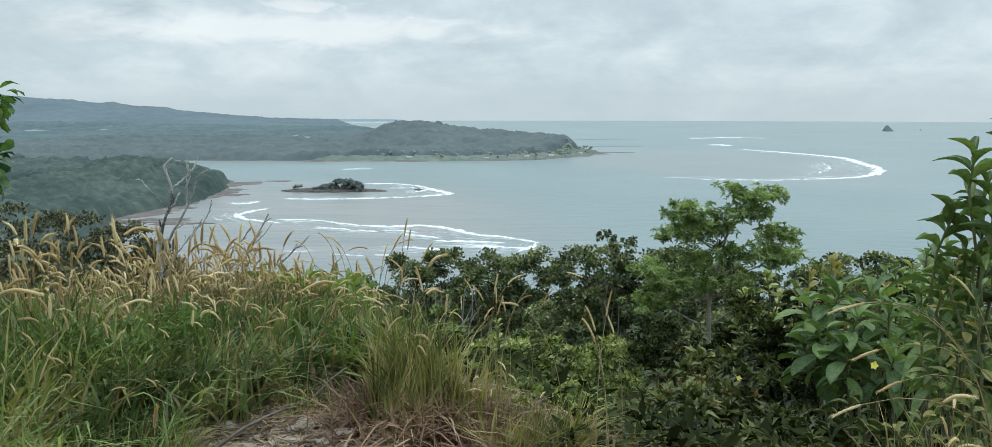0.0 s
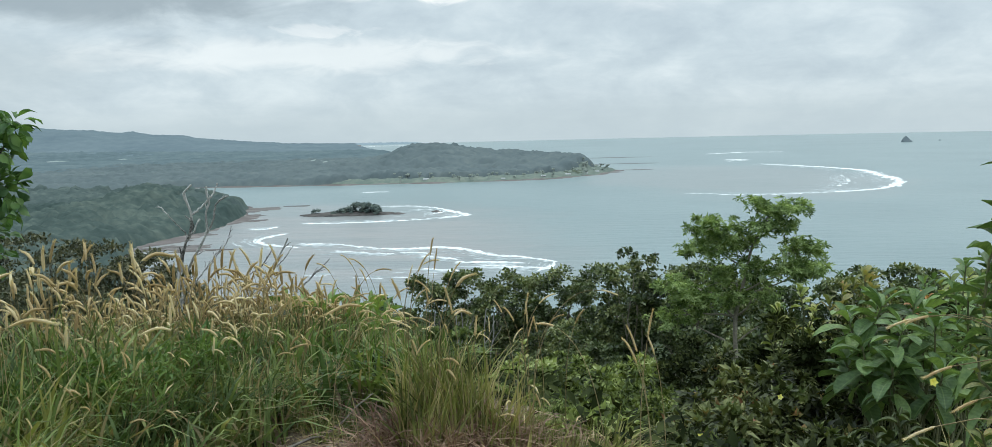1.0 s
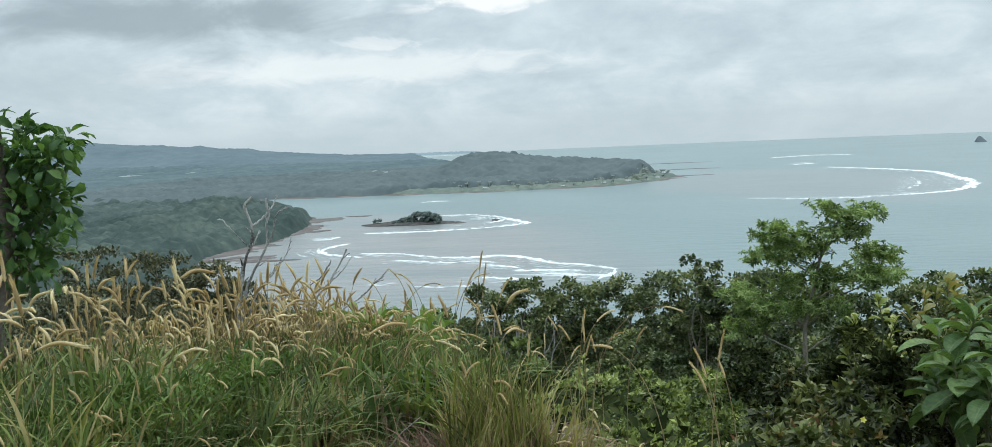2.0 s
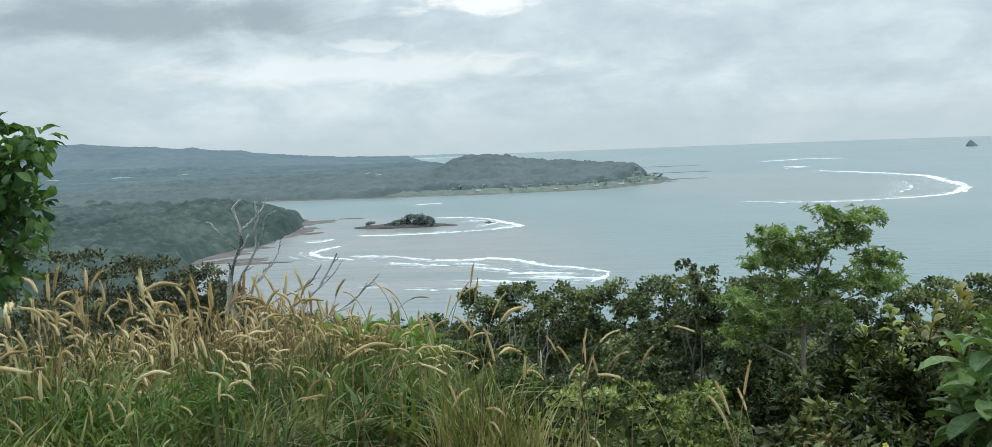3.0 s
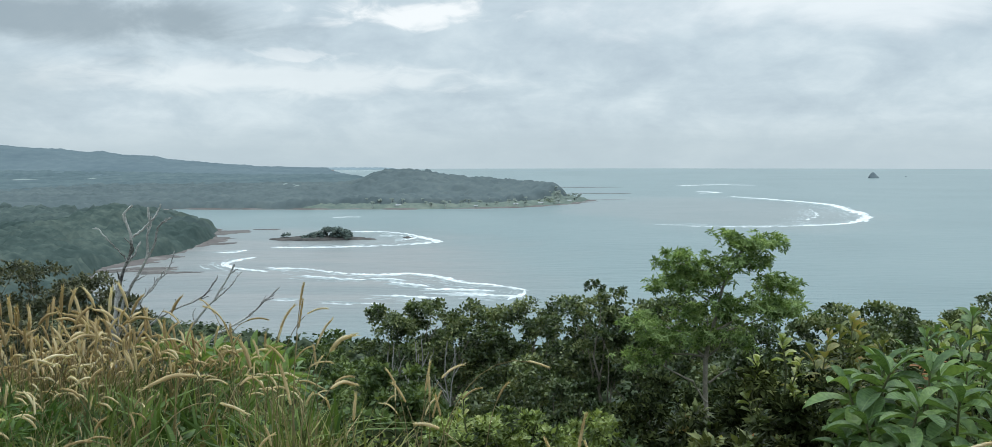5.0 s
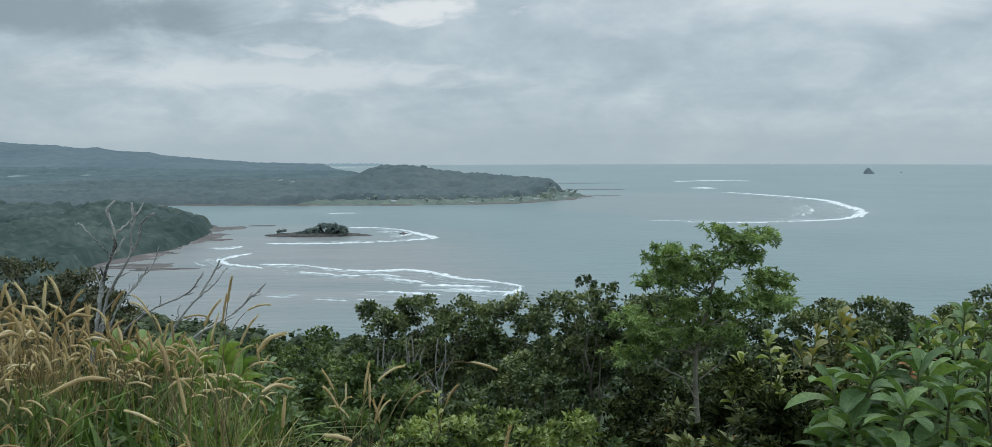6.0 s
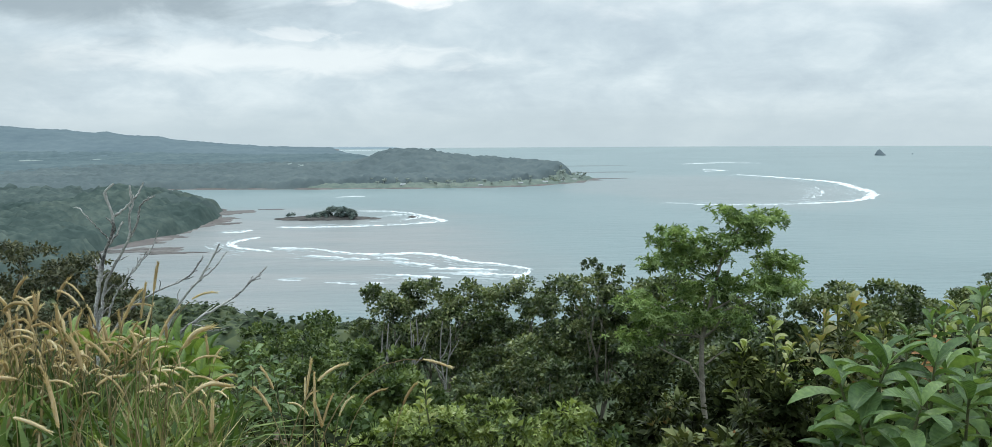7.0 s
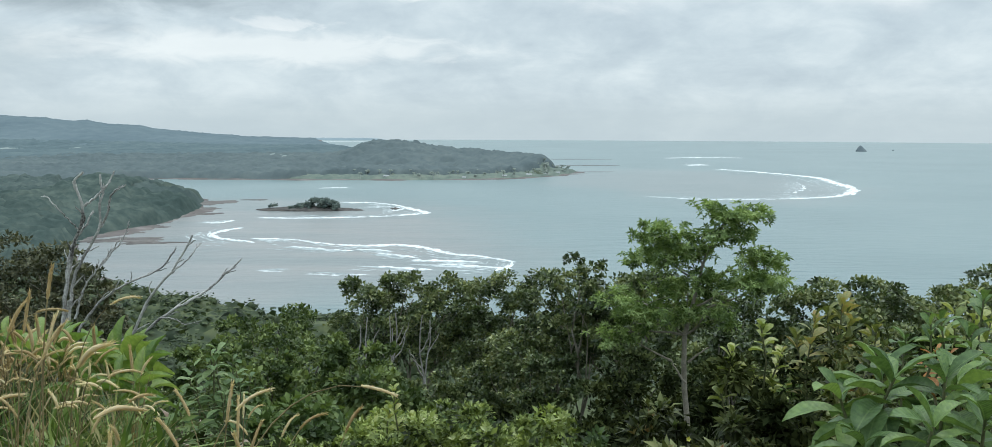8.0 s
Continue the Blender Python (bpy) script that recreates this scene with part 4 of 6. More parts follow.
def tree(name, base, height, spread, label, leaf, clumps=14, per=260, size=0.16, tmpl=None, bare=0.35, category="tree", group="", whorls=0,
         thick=0.05, fill=(0.26, 0.42), lean=(0, 0), top=None, pad=0.0, tips=None, bark=None, tip_size=1.0):
    """A tree: bent trunk, a limb to every clump of the crown, and leaves in clumps with gaps between.
    top: the height of the crown's top in the world, in place of height; pad: clumps flattened to layered pads;
    tips: the leaf on the upper side of every clump, pale young shoots and, on dark trees, painted sheen."""
    x, y = base
    z = float(land(x, y)) - 0.05
    if top is not None:
        height = top - z
    root = thing(name, (x, y, z), label, category, group)
    head = np.array([lean[0] + rng.normal(0, 0.03) * height, lean[1] + rng.normal(0, 0.03) * height, height * 0.86])
    spine = bent((0, 0, 0), head, 9, 0.10)
    bark = bark or BARK
    part("trunk", tube(spine, np.linspace(thick * 1.25, thick * 0.25, 9) * height / 5, 7), bark, root)
    u = (np.arange(clumps) + rng.random(clumps)) / clumps
    a = np.arange(clumps) * 2.399 + rng.random() * 6
    mean = spread * (fill[0] + fill[1]) / 2
    zc = height * bare + mean * 0.5 + (height * (1 - bare) - mean * 1.15) * u
    prof = np.sqrt(np.clip(1 - ((u - 0.35) / 0.75) ** 2, 0.05, 1))
    rr = spread * prof * np.sqrt(rng.uniform(0.2, 1, clumps)) * 0.85
    cen = np.stack([rr * np.cos(a) + head[0] * zc / height, rr * np.sin(a) + head[1] * zc / height, zc], 1)
    rad = spread * rng.uniform(fill[0], fill[1], clumps)
    for c in cen[::2]:
        k = min(8, max(2, int((c[2] / height - 0.25) * 9)))
        part("limb", tube(bent(spine[k], c, 5, 0.12), np.linspace(thick * 0.42, thick * 0.1, 5) * height / 5, 5), bark, root)
    tmpl = tmpl or small_leaf()
    if pad:
        # every clump breaks up into small flat pads at its skin, with gaps between them
        k = 7
        off = unit(rng.normal(0, 1, (clumps * k, 3)) + np.array([0, 0, 0.85])) * (np.repeat(rad, k) * rng.uniform(0.55, 1.0, clumps * k))[:, None]
        pads = np.repeat(cen, k, 0) + off * np.array([1, 1, 0.75])
        geo = leaf_cloud(pads, np.repeat(rad, k) * rng.uniform(0.32, 0.55, clumps * k), max(3, per // k), size, tmpl, pad, 0.45, 0.15)
    elif whorls:
        geo = sprays(cen, rad, max(1, per // whorls), size, tmpl, whorls)
    else:
        geo = leaf_cloud(cen, rad, per, size, tmpl)
    part("crown", geo, leaf, root)
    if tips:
        # young shoots on herbs and bushes; on dark trees a highlight in leaf colour
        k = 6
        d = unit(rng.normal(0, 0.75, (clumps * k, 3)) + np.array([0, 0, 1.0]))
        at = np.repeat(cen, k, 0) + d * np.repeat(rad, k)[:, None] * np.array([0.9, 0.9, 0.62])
        part("tip_and_sheen_foliage", sprays(at, np.full(len(at), 0.01), 1, size * tip_size, flat_leaf(0.5), 7, 1.0, -0.5, 1.6), tips, root, "pale leaf tips, young shoots and painted sheen")
    return root


def slender_tree(x, y):
    """The lone tree that stands clear of the rest: pale forked trunk, a top, a left shoulder and a lower right shoulder of narrow bright leaves."""
    z = float(land(x, y)) - 0.05
    root = thing("slender_tree", (x, y, z), "slender tree with open tiers of bright green leaves", "tree")
    fork = np.array([-0.06, 0.05, -2.5 - z])
    low = bent((0.05, 0, 0), fork, 8, 0.02)
    part("trunk", tube(low, np.linspace(0.062, 0.045, 8), 8), BARK_PALE, root, "pale grey slender trunk", True)
    mid = spline([fork, (0.15, 0.05, -1.6 - z), (0.3, 0.0, -0.95 - z), (0.72, 0.05, -0.25 - z)], 10)
    part("trunk", tube(mid, np.linspace(0.045, 0.015, 10), 7), BARK_PALE, root, "", True)
    # the masses of the crown: middle (across, up), half width, half height, how many tufts
    masses = ((0.72, -0.22, 0.62, 0.22, 14), (0.58, -0.56, 0.5, 0.2, 10), (-0.62, -0.62, 0.56, 0.24, 13), (-0.55, -1.02, 0.62, 0.27, 13), (0.15, -0.9, 0.4, 0.25, 8),
              (1.38, -1.12, 0.42, 0.20, 9), (1.40, -1.5, 0.52, 0.24, 12), (0.9, -1.5, 0.4, 0.25, 6), (0.2, -1.45, 0.55, 0.28, 10), (-1.0, -1.8, 0.75, 0.28, 12), (-0.55, -2.2, 0.85, 0.28, 10), (0.05, -1.75, 0.5, 0.25, 8),
              (-1.3, -2.4, 0.5, 0.25, 7), (0.45, -2.0, 0.6, 0.22, 7))
    for cx, cz, wide, tall, many in masses:
        c = np.array([cx, rng.normal(0, 0.15), cz - z])
        k = int(np.clip((c[2] - 0.3 - mid[0, 2]) / (mid[-1, 2] - mid[0, 2]) * 9, 0, 8))
        limb = part("limb", tube(bent(mid[k], c, 6, 0.10), np.linspace(0.024, 0.008, 6), 5), BARK_PALE, root)
        d = unit(rng.normal(0, 1, (many, 3))) * (0.45 + 0.55 * rng.random((many, 1))) * np.array([wide, wide * 0.8, tall])
        tuft = c + d
        for tip in tuft[::2]:
            part("twig", tube(bent(c - (c - mid[k]) * 0.2, tip, 4, 0.1), np.linspace(0.008, 0.003, 4), 4), BARK_PALE, limb)
        heart = np.repeat(tuft, 8, 0) + rng.normal(0, 1, (many * 8, 3)) * np.array([0.14, 0.14, 0.06])
        part("foliage", sprays(heart, np.full(len(heart), 0.08), 2, 0.12, flat_leaf(0.30), 8, 0.7, 0.45), LEAF_BRIGHT, limb)
    for a, b in (((-0.02, 0, -3.4 - z), (-0.28, 0.1, -3.0 - z)), ((-0.28, 0.1, -3.0 - z), (-1.0, 0.1, -2.62 - z)), ((0.0, 0, -3.0 - z), (0.42, 0.05, -2.72 - z))):
        part("limb", tube(bent(a, b, 6, 0.06), np.linspace(0.024, 0.012, 6), 6), BARK_PALE, root)


rng = np.random.default_rng(5)
slender_tree(4.6, 18.4)
rng = np.random.default_rng(21)

# dark crowns, their lit tops imitated with extra pale leaves
DARK = "glossy dark green tree on the slope below the hilltop"
for x, y, top, w in ((-3.35, 35.6, -4.1, 2.2), (-1.7, 35, -4.0, 2.2), (-0.4, 34.5, -4.1, 2.2), (1.0, 34, -4.1, 2.2), (2.4, 33, -3.5, 2.3), (3.5, 31.6, -3.3, 2.0), (5.0, 29.5, -2.85, 2.1), (6.2, 28.5, -2.9, 2.2),
                     (8.4, 27.5, -3.5, 2.0), (10.5, 26.8, -2.85, 2.0), (11.6, 26.2, -2.9, 2.1), (13.2, 27.2, -2.95, 2.3), (15.4, 27.5, -3.0, 2.5), (17.6, 28, -3.0, 2.5), (-2.6, 31, -6.9, 2.0), (0.4, 30, -6.3, 2.0), (2.4, 28.5, -4.9, 2.1),
                     (-0.8, 27, -6.9, 2.1), (7.4, 25, -3.9, 2.0), (9.6, 23.8, -3.5, 2.0), (11.8, 23.5, -3.3, 2.1)):
    tree("broadleaf_tree", (x, y), 6, w, DARK, LEAF_DARK, 17, 430, 0.138, flat_leaf(0.7), 0.5, group="trees on the slope", top=top, fill=(0.23, 0.36), pad=0.5, bark=BARK_PALE, tips=LEAF_PAINTED_SHEEN, tip_size=0.85)
# lighter trees and bushes in the hollow between the dead trees and the dark ones
for x, y, top, w in ((-4.2, 23.7, -3.0, 1.5), (-1.7, 17.7, -2.5, 1.1), (-2.6, 19.6, -3.1, 1.3), (-0.8, 15.7, -2.4, 0.9), (-2.8, 16.7, -2.4, 1.1), (-5.8, 26.6, -3.8, 1.6), (-3.4, 25.6, -3.9, 1.5), (-4.2, 18.7, -2.6, 1.1)):
    tree("light_tree", (x, y), 3, w, "rounded light green tree in the hollow", LEAF_LIGHT, 20, 310, 0.115, flat_leaf(0.6), 0.1, group="trees on the slope", top=top, fill=(0.24, 0.36), pad=0.55)
def sapling(x, y, top, lean):
    """A thin pale stem that forks twice under the crowns."""
    z = float(land(x, y)) - 0.05
    root = thing("sapling", (x, y, z), "thin pale bare sapling under dark crowns", "tree", "saplings under the trees")
    h = top - z
    line = bent((0, 0, 0), (lean * h, 0.1, h), 9, 0.05)
    part("trunk", tube(line, np.linspace(0.04, 0.018, 9), 6), BARK_SILVER, root, "", True)
    for k, side in ((5, -0.8), (6, 0.7)):
        tip = line[k] + np.array([side * 0.6, rng.normal(0, 0.2), 0.9])
        part("limb", tube(bent(line[k], tip, 6, 0.1), np.linspace(0.022, 0.011, 6), 5), BARK_SILVER, root, "", True)


for x, y, top, lean in ((-3.3, 31.6, -5.0, 0.06), (-2.9, 31.3, -5.2, -0.05), (-2.55, 31.8, -4.9, 0.09), (-2.2, 31.2, -5.3, 0.02), (-1.8, 31.7, -5.0, -0.08), (-1.4, 31.5, -5.1, 0.1), (-0.9, 31.4, -4.9, -0.04),
                        (6.9, 24.6, -4.0, 0.07), (7.4, 24.8, -4.1, -0.08)):
    sapling(x, y, top, lean)
# one thin open tree that stands out of the dark crowns
tree("thin_tree", (4.0, 28.6), 6, 0.85, "thin dark tree with a small open crown", LEAF_DARK, 14, 160, 0.14, flat_leaf(0.7), 0.62, group="trees on the slope", pad=0.45, top=-2.5, fill=(0.26, 0.4), bark=BARK_PALE)
# the darkest of these carry the gloom under the crowns in their leaf colour
for x, y, top, w, mat, what in ((-0.6, 25, -6.6, 1.9, LEAF_DARK, "dark"), (2.0, 24, -5.4, 1.9, LEAF_SHADED, "dark"), (-2.6, 22, -6.1, 1.8, LEAF_MID, "green"), (0.3, 19.5, -4.7, 1.7, LEAF_SHADED, "dark"),
                                (2.4, 18.5, -4.1, 1.7, LEAF_SHADED, "dark"), (6.6, 22, -3.9, 1.8, LEAF_SHADED, "dark"), (8.6, 20, -3.6, 1.8, LEAF_SHADED, "dark"), (4.6, 23, -4.2, 1.8, LEAF_SHADED, "dark"),
                                (10.6, 20, -3.2, 1.9, LEAF_DARK, "dark"), (6.2, 16, -3.5, 1.5, LEAF_SHADED, "dark"), (3.2, 15, -3.6, 1.4, LEAF_SHADED, "dark"), (8.2, 16, -2.9, 1.5, LEAF_SHADED, "dark"),
                                (-1.2, 17, -4.0, 1.5, LEAF_MID, "green"), (-3.2, 18.5, -4.3, 1.7, LEAF_MID, "green"), (0.9, 15.5, -3.5, 1.4, LEAF_SHADED, "dark"), (-4.8, 21, -5.0, 1.8, LEAF_MID, "green"),
                                (-6.5, 27, -6.6, 2.2, LEAF_MID, "green"), (-9.0, 30, -7.2, 2.4, LEAF_DARK, "dark"), (-5.4, 31, -7.0, 2.2, LEAF_MID, "green"), (5.2, 13, -2.7, 1.2, LEAF_SHADED, "dark"),
                                (4.2, 19.8, -3.6, 1.5, LEAF_SHADED, "dark")):
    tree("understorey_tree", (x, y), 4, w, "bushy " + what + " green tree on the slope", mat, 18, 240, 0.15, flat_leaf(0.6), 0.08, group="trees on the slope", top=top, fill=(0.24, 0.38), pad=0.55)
for x, y, top, w in ((-20.5, 33, -1.8, 2.6), (-18.2, 33.5, -2.0, 2.6), (-16.4, 33.6, -2.2, 2.5), (-15.0, 34.2, -2.5, 2.4), (-13.6, 33, -2.7, 2.3), (-12.5, 32, -3.2, 2.1), (-22.8, 33, -1.7, 2.8), (-17.5, 30, -3.0, 2.4), (-15.2, 30, -3.5, 2.2),
                     (-13, 29, -4.2, 2.1), (-11.2, 28, -4.8, 2.0), (-10.6, 25.5, -4.7, 1.8), (-13, 25.5, -4.0, 2.0), (-9.6, 22, -4.6, 1.6), (-11.5, 21.5, -3.9, 1.7), (-15, 26, -3.5, 2.1)):
    tree("scrub_tree", (x, y), 5, w, "dull brown-green scrub tree with thin twigs", LEAF_DULL, 26, 285, 0.17, flat_leaf(0.6), 0.12, group="scrub on the slope", top=top, fill=(0.24, 0.38), pad=0.4, bark=BARK_PALE)


wood("slope_woodland", "dense mixed green treetops down the hillside", LEAF_SLOPE, (-100, 75, 36, 130), 3.0, 3.6, 5,
     lambda X, Y: (np.hypot(X, Y) > 40) & (np.hypot(X, Y) < 118), 0.2, 1, 0.5, 0.4, 1.45, 60)
wood("lower_woodland", "dense green treetops near the foot of the hill", LEAF_SLOPE, (-330, 190, 60, 420), 4.6, 4.5, 5,
     lambda X, Y: (np.hypot(X, Y) > 112) & (np.hypot(X, Y) < 385), 0.2, 1, 1.4, 0.45, 2.5, 13)
# trees that fill the slope below the dead trees
for i in range(44):
    a, r = math.radians(rng.uniform(-27, -3)), rng.uniform(24, 52)
    x, y = r * math.sin(a), r * math.cos(a)
    if (x + 8.7) ** 2 + (y - 23.4) ** 2 < 4 or x > -4.2 and y > 30:
        continue
    h = rng.uniform(1.8, 3.0)
    kind = LEAF_MID if rng.random() < 0.6 else LEAF_DARK
    tree("slope_tree", (x, y), h, h * 0.62, "small bushy green tree on the wooded slope", kind, 14, 135, 0.165, flat_leaf(0.6), 0.05, group="trees on the slope", fill=(0.26, 0.4), pad=0.55)


rng = np.random.default_rng(31)


# ---- dead trees ----
def dead_tree(x, y, stems, label):
    """Bare grey stems: each is given by its bends (across, up) and its thickness at the foot; short crooked twigs grow from it."""
    z = float(land(x, y)) - 0.05
    root = thing("dead_tree", (x, y, z), label, "tree", "dead trees on the slope")
    for bends, thick in stems:
        deep = np.linspace(0, rng.normal(0, 0.35), len(bends))
        path = np.array([(bx - x, d, bz - z) for (bx, bz), d in zip(bends, deep)])
        line = spline(path, 26)
        size = np.linalg.norm(np.diff(line, axis=0), axis=1).sum()
        line[1:-1] += rng.normal(0, 0.012, (24, 3))
        trunk = part("trunk", tube(line, np.linspace(thick * 0.95, thick * 0.42, 26), 7), DEADWOOD, root, "", True)
        for k in (10, 12, 14, 16, 18, 20, 21, 22, 23, 24):
            if rng.random() < 0.2:
                continue
            d = unit(unit(line[k] - line[k - 2]) + rng.normal(0, 0.5, 3) * np.array([1.2, 0.7, 0.7]) + np.array([0, 0, 0.2]))
            long = min(0.5, size * rng.uniform(0.06, 0.17)) * (1.35 - k / 26)
            twig = spline(bent(line[k], line[k] + d * long, 5, 0.14), 7)
            part("branch", tube(twig, np.linspace(thick * 0.4, thick * 0.2, 7), 5), DEADWOOD, trunk, "", True)


dead_tree(-9.0, 23.2, ((((-9.3, -6.8), (-9.25, -4.2), (-8.97, -2.43), (-8.76, -1.4), (-8.55, -0.95), (-8.5, -0.51), (-8.69, 0.07), (-8.44, 0.28)), 0.066),
                       (((-8.5, -0.51), (-8.1, -0.15), (-7.99, 0.04), (-7.9, 0.29)), 0.034),
                       (((-9.1, -3.0), (-8.97, -1.84), (-8.93, -1.51), (-8.63, -1.01), (-8.43, -0.68)), 0.042),
                       (((-9.2, -5.2), (-8.9, -2.6), (-8.52, -1.62), (-8.14, -1.01), (-8.15, -0.57), (-8.05, -0.24), (-8.09, 0.23)), 0.056),
                       (((-8.14, -1.01), (-7.98, -0.7), (-7.84, -0.23), (-7.5, -0.01)), 0.034),
                       (((-8.69, -1.04), (-9.02, -0.62), (-9.33, -0.24)), 0.020),
                       (((-8.85, -3.2), (-8.59, -2.43), (-8.24, -1.95), (-7.83, -1.37)), 0.030),
                       (((-8.15, -1.9), (-7.71, -1.3), (-7.62, -0.87)), 0.022)), "bare grey dead tree with forked leafless branches")
dead_tree(-8.6, 23.5, ((((-8.9, -6.8), (-8.13, -4.18), (-7.58, -3.63), (-7.25, -2.88), (-6.57, -2.07), (-6.19, -1.51), (-6.02, -1.2)), 0.054),
                       (((-8.1, -4.3), (-6.98, -3.28), (-5.99, -2.68), (-5.45, -2.21), (-5.16, -1.93)), 0.046),
                       (((-9.0, -4.2), (-8.93, -3.53), (-8.21, -2.68), (-7.09, -2.12), (-6.69, -1.62)), 0.040),
                       (((-6.85, -2.3), (-6.31, -1.84), (-6.08, -1.48)), 0.026),
                       (((-6.95, -3.25), (-6.6, -3.3), (-6.4, -3.42), (-6.01, -3.36)), 0.018),
                       (((-9.0, -5.6), (-9.1, -4.4), (-9.05, -3.08), (-8.79, -2.58)), 0.048)), "leaning bare grey dead tree, branches spread wide")


rng = np.random.default_rng(41)


# ---- grass of the hilltop ----
def blades(at, tall, lean, width=0.006, seg=5, way=None):
    """Curved grass blades rooted at the places at."""
    n = len(at)
    a = rng.random(n) * 6.28 if way is None else rng.normal(way, 0.9, n)
    d = np.stack([np.cos(a), np.sin(a)], 1)
    s = np.linspace(0, 1, seg)
    h = tall * rng.uniform(0.45, 1.12, n)
    l = lean * h * rng.uniform(0.1, 1.4, n)
    P = np.zeros((n, seg, 3))
    P[..., :2] = at[:, None, :2] + d[:, None] * (l[:, None] * s[None] ** 1.9)[..., None]
    P[..., 2] = at[:, None, 2] + h[:, None] * s[None] - (0.42 * l[:, None] * s[None] ** 3)
    b = rng.random(n) * 6.28
    side = np.stack([np.cos(b), np.sin(b), 0 * b], 1)[:, None] * (width * np.array([0.6, 1, 0.9, 0.6, 0.05]))[None, :, None] * rng.uniform(0.5, 1.4, n)[:, None, None]
    V = np.stack([P - side, P + side], 2).reshape(-1, 3)
    f = np.array([(2 * i, 2 * i + 1, 2 * i + 3, 2 * i + 2) for i in range(seg - 1)])
    return V, (f[None] + (np.arange(n) * seg * 2)[:, None, None]).reshape(-1, 4)


def stalk_line(h, lean):
    s = np.linspace(0, 1, 14)
    return np.stack([lean * h * s ** 4.0, 0.03 * h * np.sin(s * 3), h * s - 0.6 * lean * h * s ** 8], 1)


def seed_head_shape(P, r, n=160):
    """A bristly spike round the upper end of a stalk."""
    q = spline(P, 8)
    body = tube(q, 0.62 * r * np.array([0.3, 0.8, 0.95, 1, 1, 0.9, 0.65, 0.1]), 5)
    q = spline(P, 61)
    i = rng.integers(0, 61, n)
    t = unit(np.gradient(q, axis=0))[i]
    d = unit(np.cross(t, rng.normal(0, 1, (n, 3))))
    w = np.cross(t, d) * 0.0012
    root = q[i] + d * r * 0.35
    tip = root + (d * 0.6 + t * 1.5) * r * rng.uniform(0.6, 1.3, (n, 1))
    hair = np.stack([root - w, root + w, tip], 1).reshape(-1, 3)
    return joined([body, (hair, np.arange(n * 3).reshape(-1, 3))])


# a stock of stalks one metre tall with their seed heads, from upright to arched
STALKS, STALK_BITS = [], []
for lean in (0.04, 0.08, 0.12, 0.16, 0.2, 0.25, 0.3, 0.36, 0.42, 0.5):
    line = stalk_line(1.0, lean)
    STALK_BITS.append((tube(line[:-1:2], np.linspace(0.0024, 0.0014, 7), 3), seed_head_shape(line[-3:], rng.uniform(0.012, 0.015), 90)))
    STALKS.append((lean, mesh("stalk", *tube(line[:-1], np.linspace(0.0024, 0.0014, 13), 4), GRASS_DRY), mesh("seed_head", *seed_head_shape(line[-3:], rng.uniform(0.012, 0.015)), PLUME, True)))


def stalk_under(parent, at, h, lean, turn):
    """One flowering stalk with its seed head; lean picks the nearest of the stock."""
    _, stem, head = min(STALKS, key=lambda s: abs(s[0] - lean))
    ob = shared_part("stalk", stem, parent, Matrix.Translation(at) @ Matrix.Rotation(turn, 4, "Z") @ Matrix.Scale(h, 4))
    shared_part("seed_head", head, ob, Matrix.Identity(4))
    return ob


def tussock(x, y, tall, wide, n, heads, label, mat, head_tall=1.3, lean=0.6, dry=0, width=0.006, group="tussocks on the hilltop", dead=0, sheaf=0, bow=(0.22, 0.13)):
    z = float(land(x, y)) - 0.02
    root = thing("grass_tussock", (x, y, z), label, "grass", group)

    def feet(k):
        r, a = wide * np.sqrt(rng.random(k)) * 0.6, rng.random(k) * 6.28
        fx, fy = r * np.cos(a), r * np.sin(a)
        return np.stack([fx, fy, land(x + fx, y + fy) - z - 0.03], 1)

    part("foliage", blades(feet(n), tall, lean, width), mat, root)
    if dry:
        part("dry_foliage", blades(feet(dry), tall * 0.95, lean * 0.8, width * 0.7), GRASS_DRY, root, "straw-coloured dry blades")
    if dead:
        part("dead_foliage", blades(feet(dead), tall * 0.6, lean * 1.6, width * 0.8), DEAD_STEM, root, "brown withered blades")
    for p in feet(heads):
        stalk_under(root, p, tall * head_tall * rng.uniform(0.72, 1.12), abs(rng.normal(*bow)), rng.choice([0.2, 3.0, 3.3, -0.6]) + rng.normal(0, 0.7))
    if sheaf:
        # farther tussocks: their many stalks and heads as two bundles
        stems, heads_ = [], []
        for p in feet(sheaf):
            k = int(np.clip(abs(rng.normal(*bow)) / 0.05, 0, 9))
            a, h = rng.choice([0.2, 3.0, 3.3, -0.6]) + rng.normal(0, 0.7), tall * head_tall * rng.uniform(0.72, 1.12)
            turn = np.array([(math.cos(a), -math.sin(a), 0), (math.sin(a), math.cos(a), 0), (0, 0, 1)])
            stem, head = STALK_BITS[k]
            stems.append((stem[0] @ turn.T * h + p, stem[1]))
            heads_.append((head[0] @ turn.T * h + p, head[1]))
        part("stalk", joined(stems), GRASS_DRY, root, "thin straw-coloured stalks", kind="stuff")
        part("seed_head", joined(heads_), PLUME, root, "golden bristly seed heads", True, "stuff")
    return root


PLUMED = "tall grass tussock with arching straw-coloured seed heads"
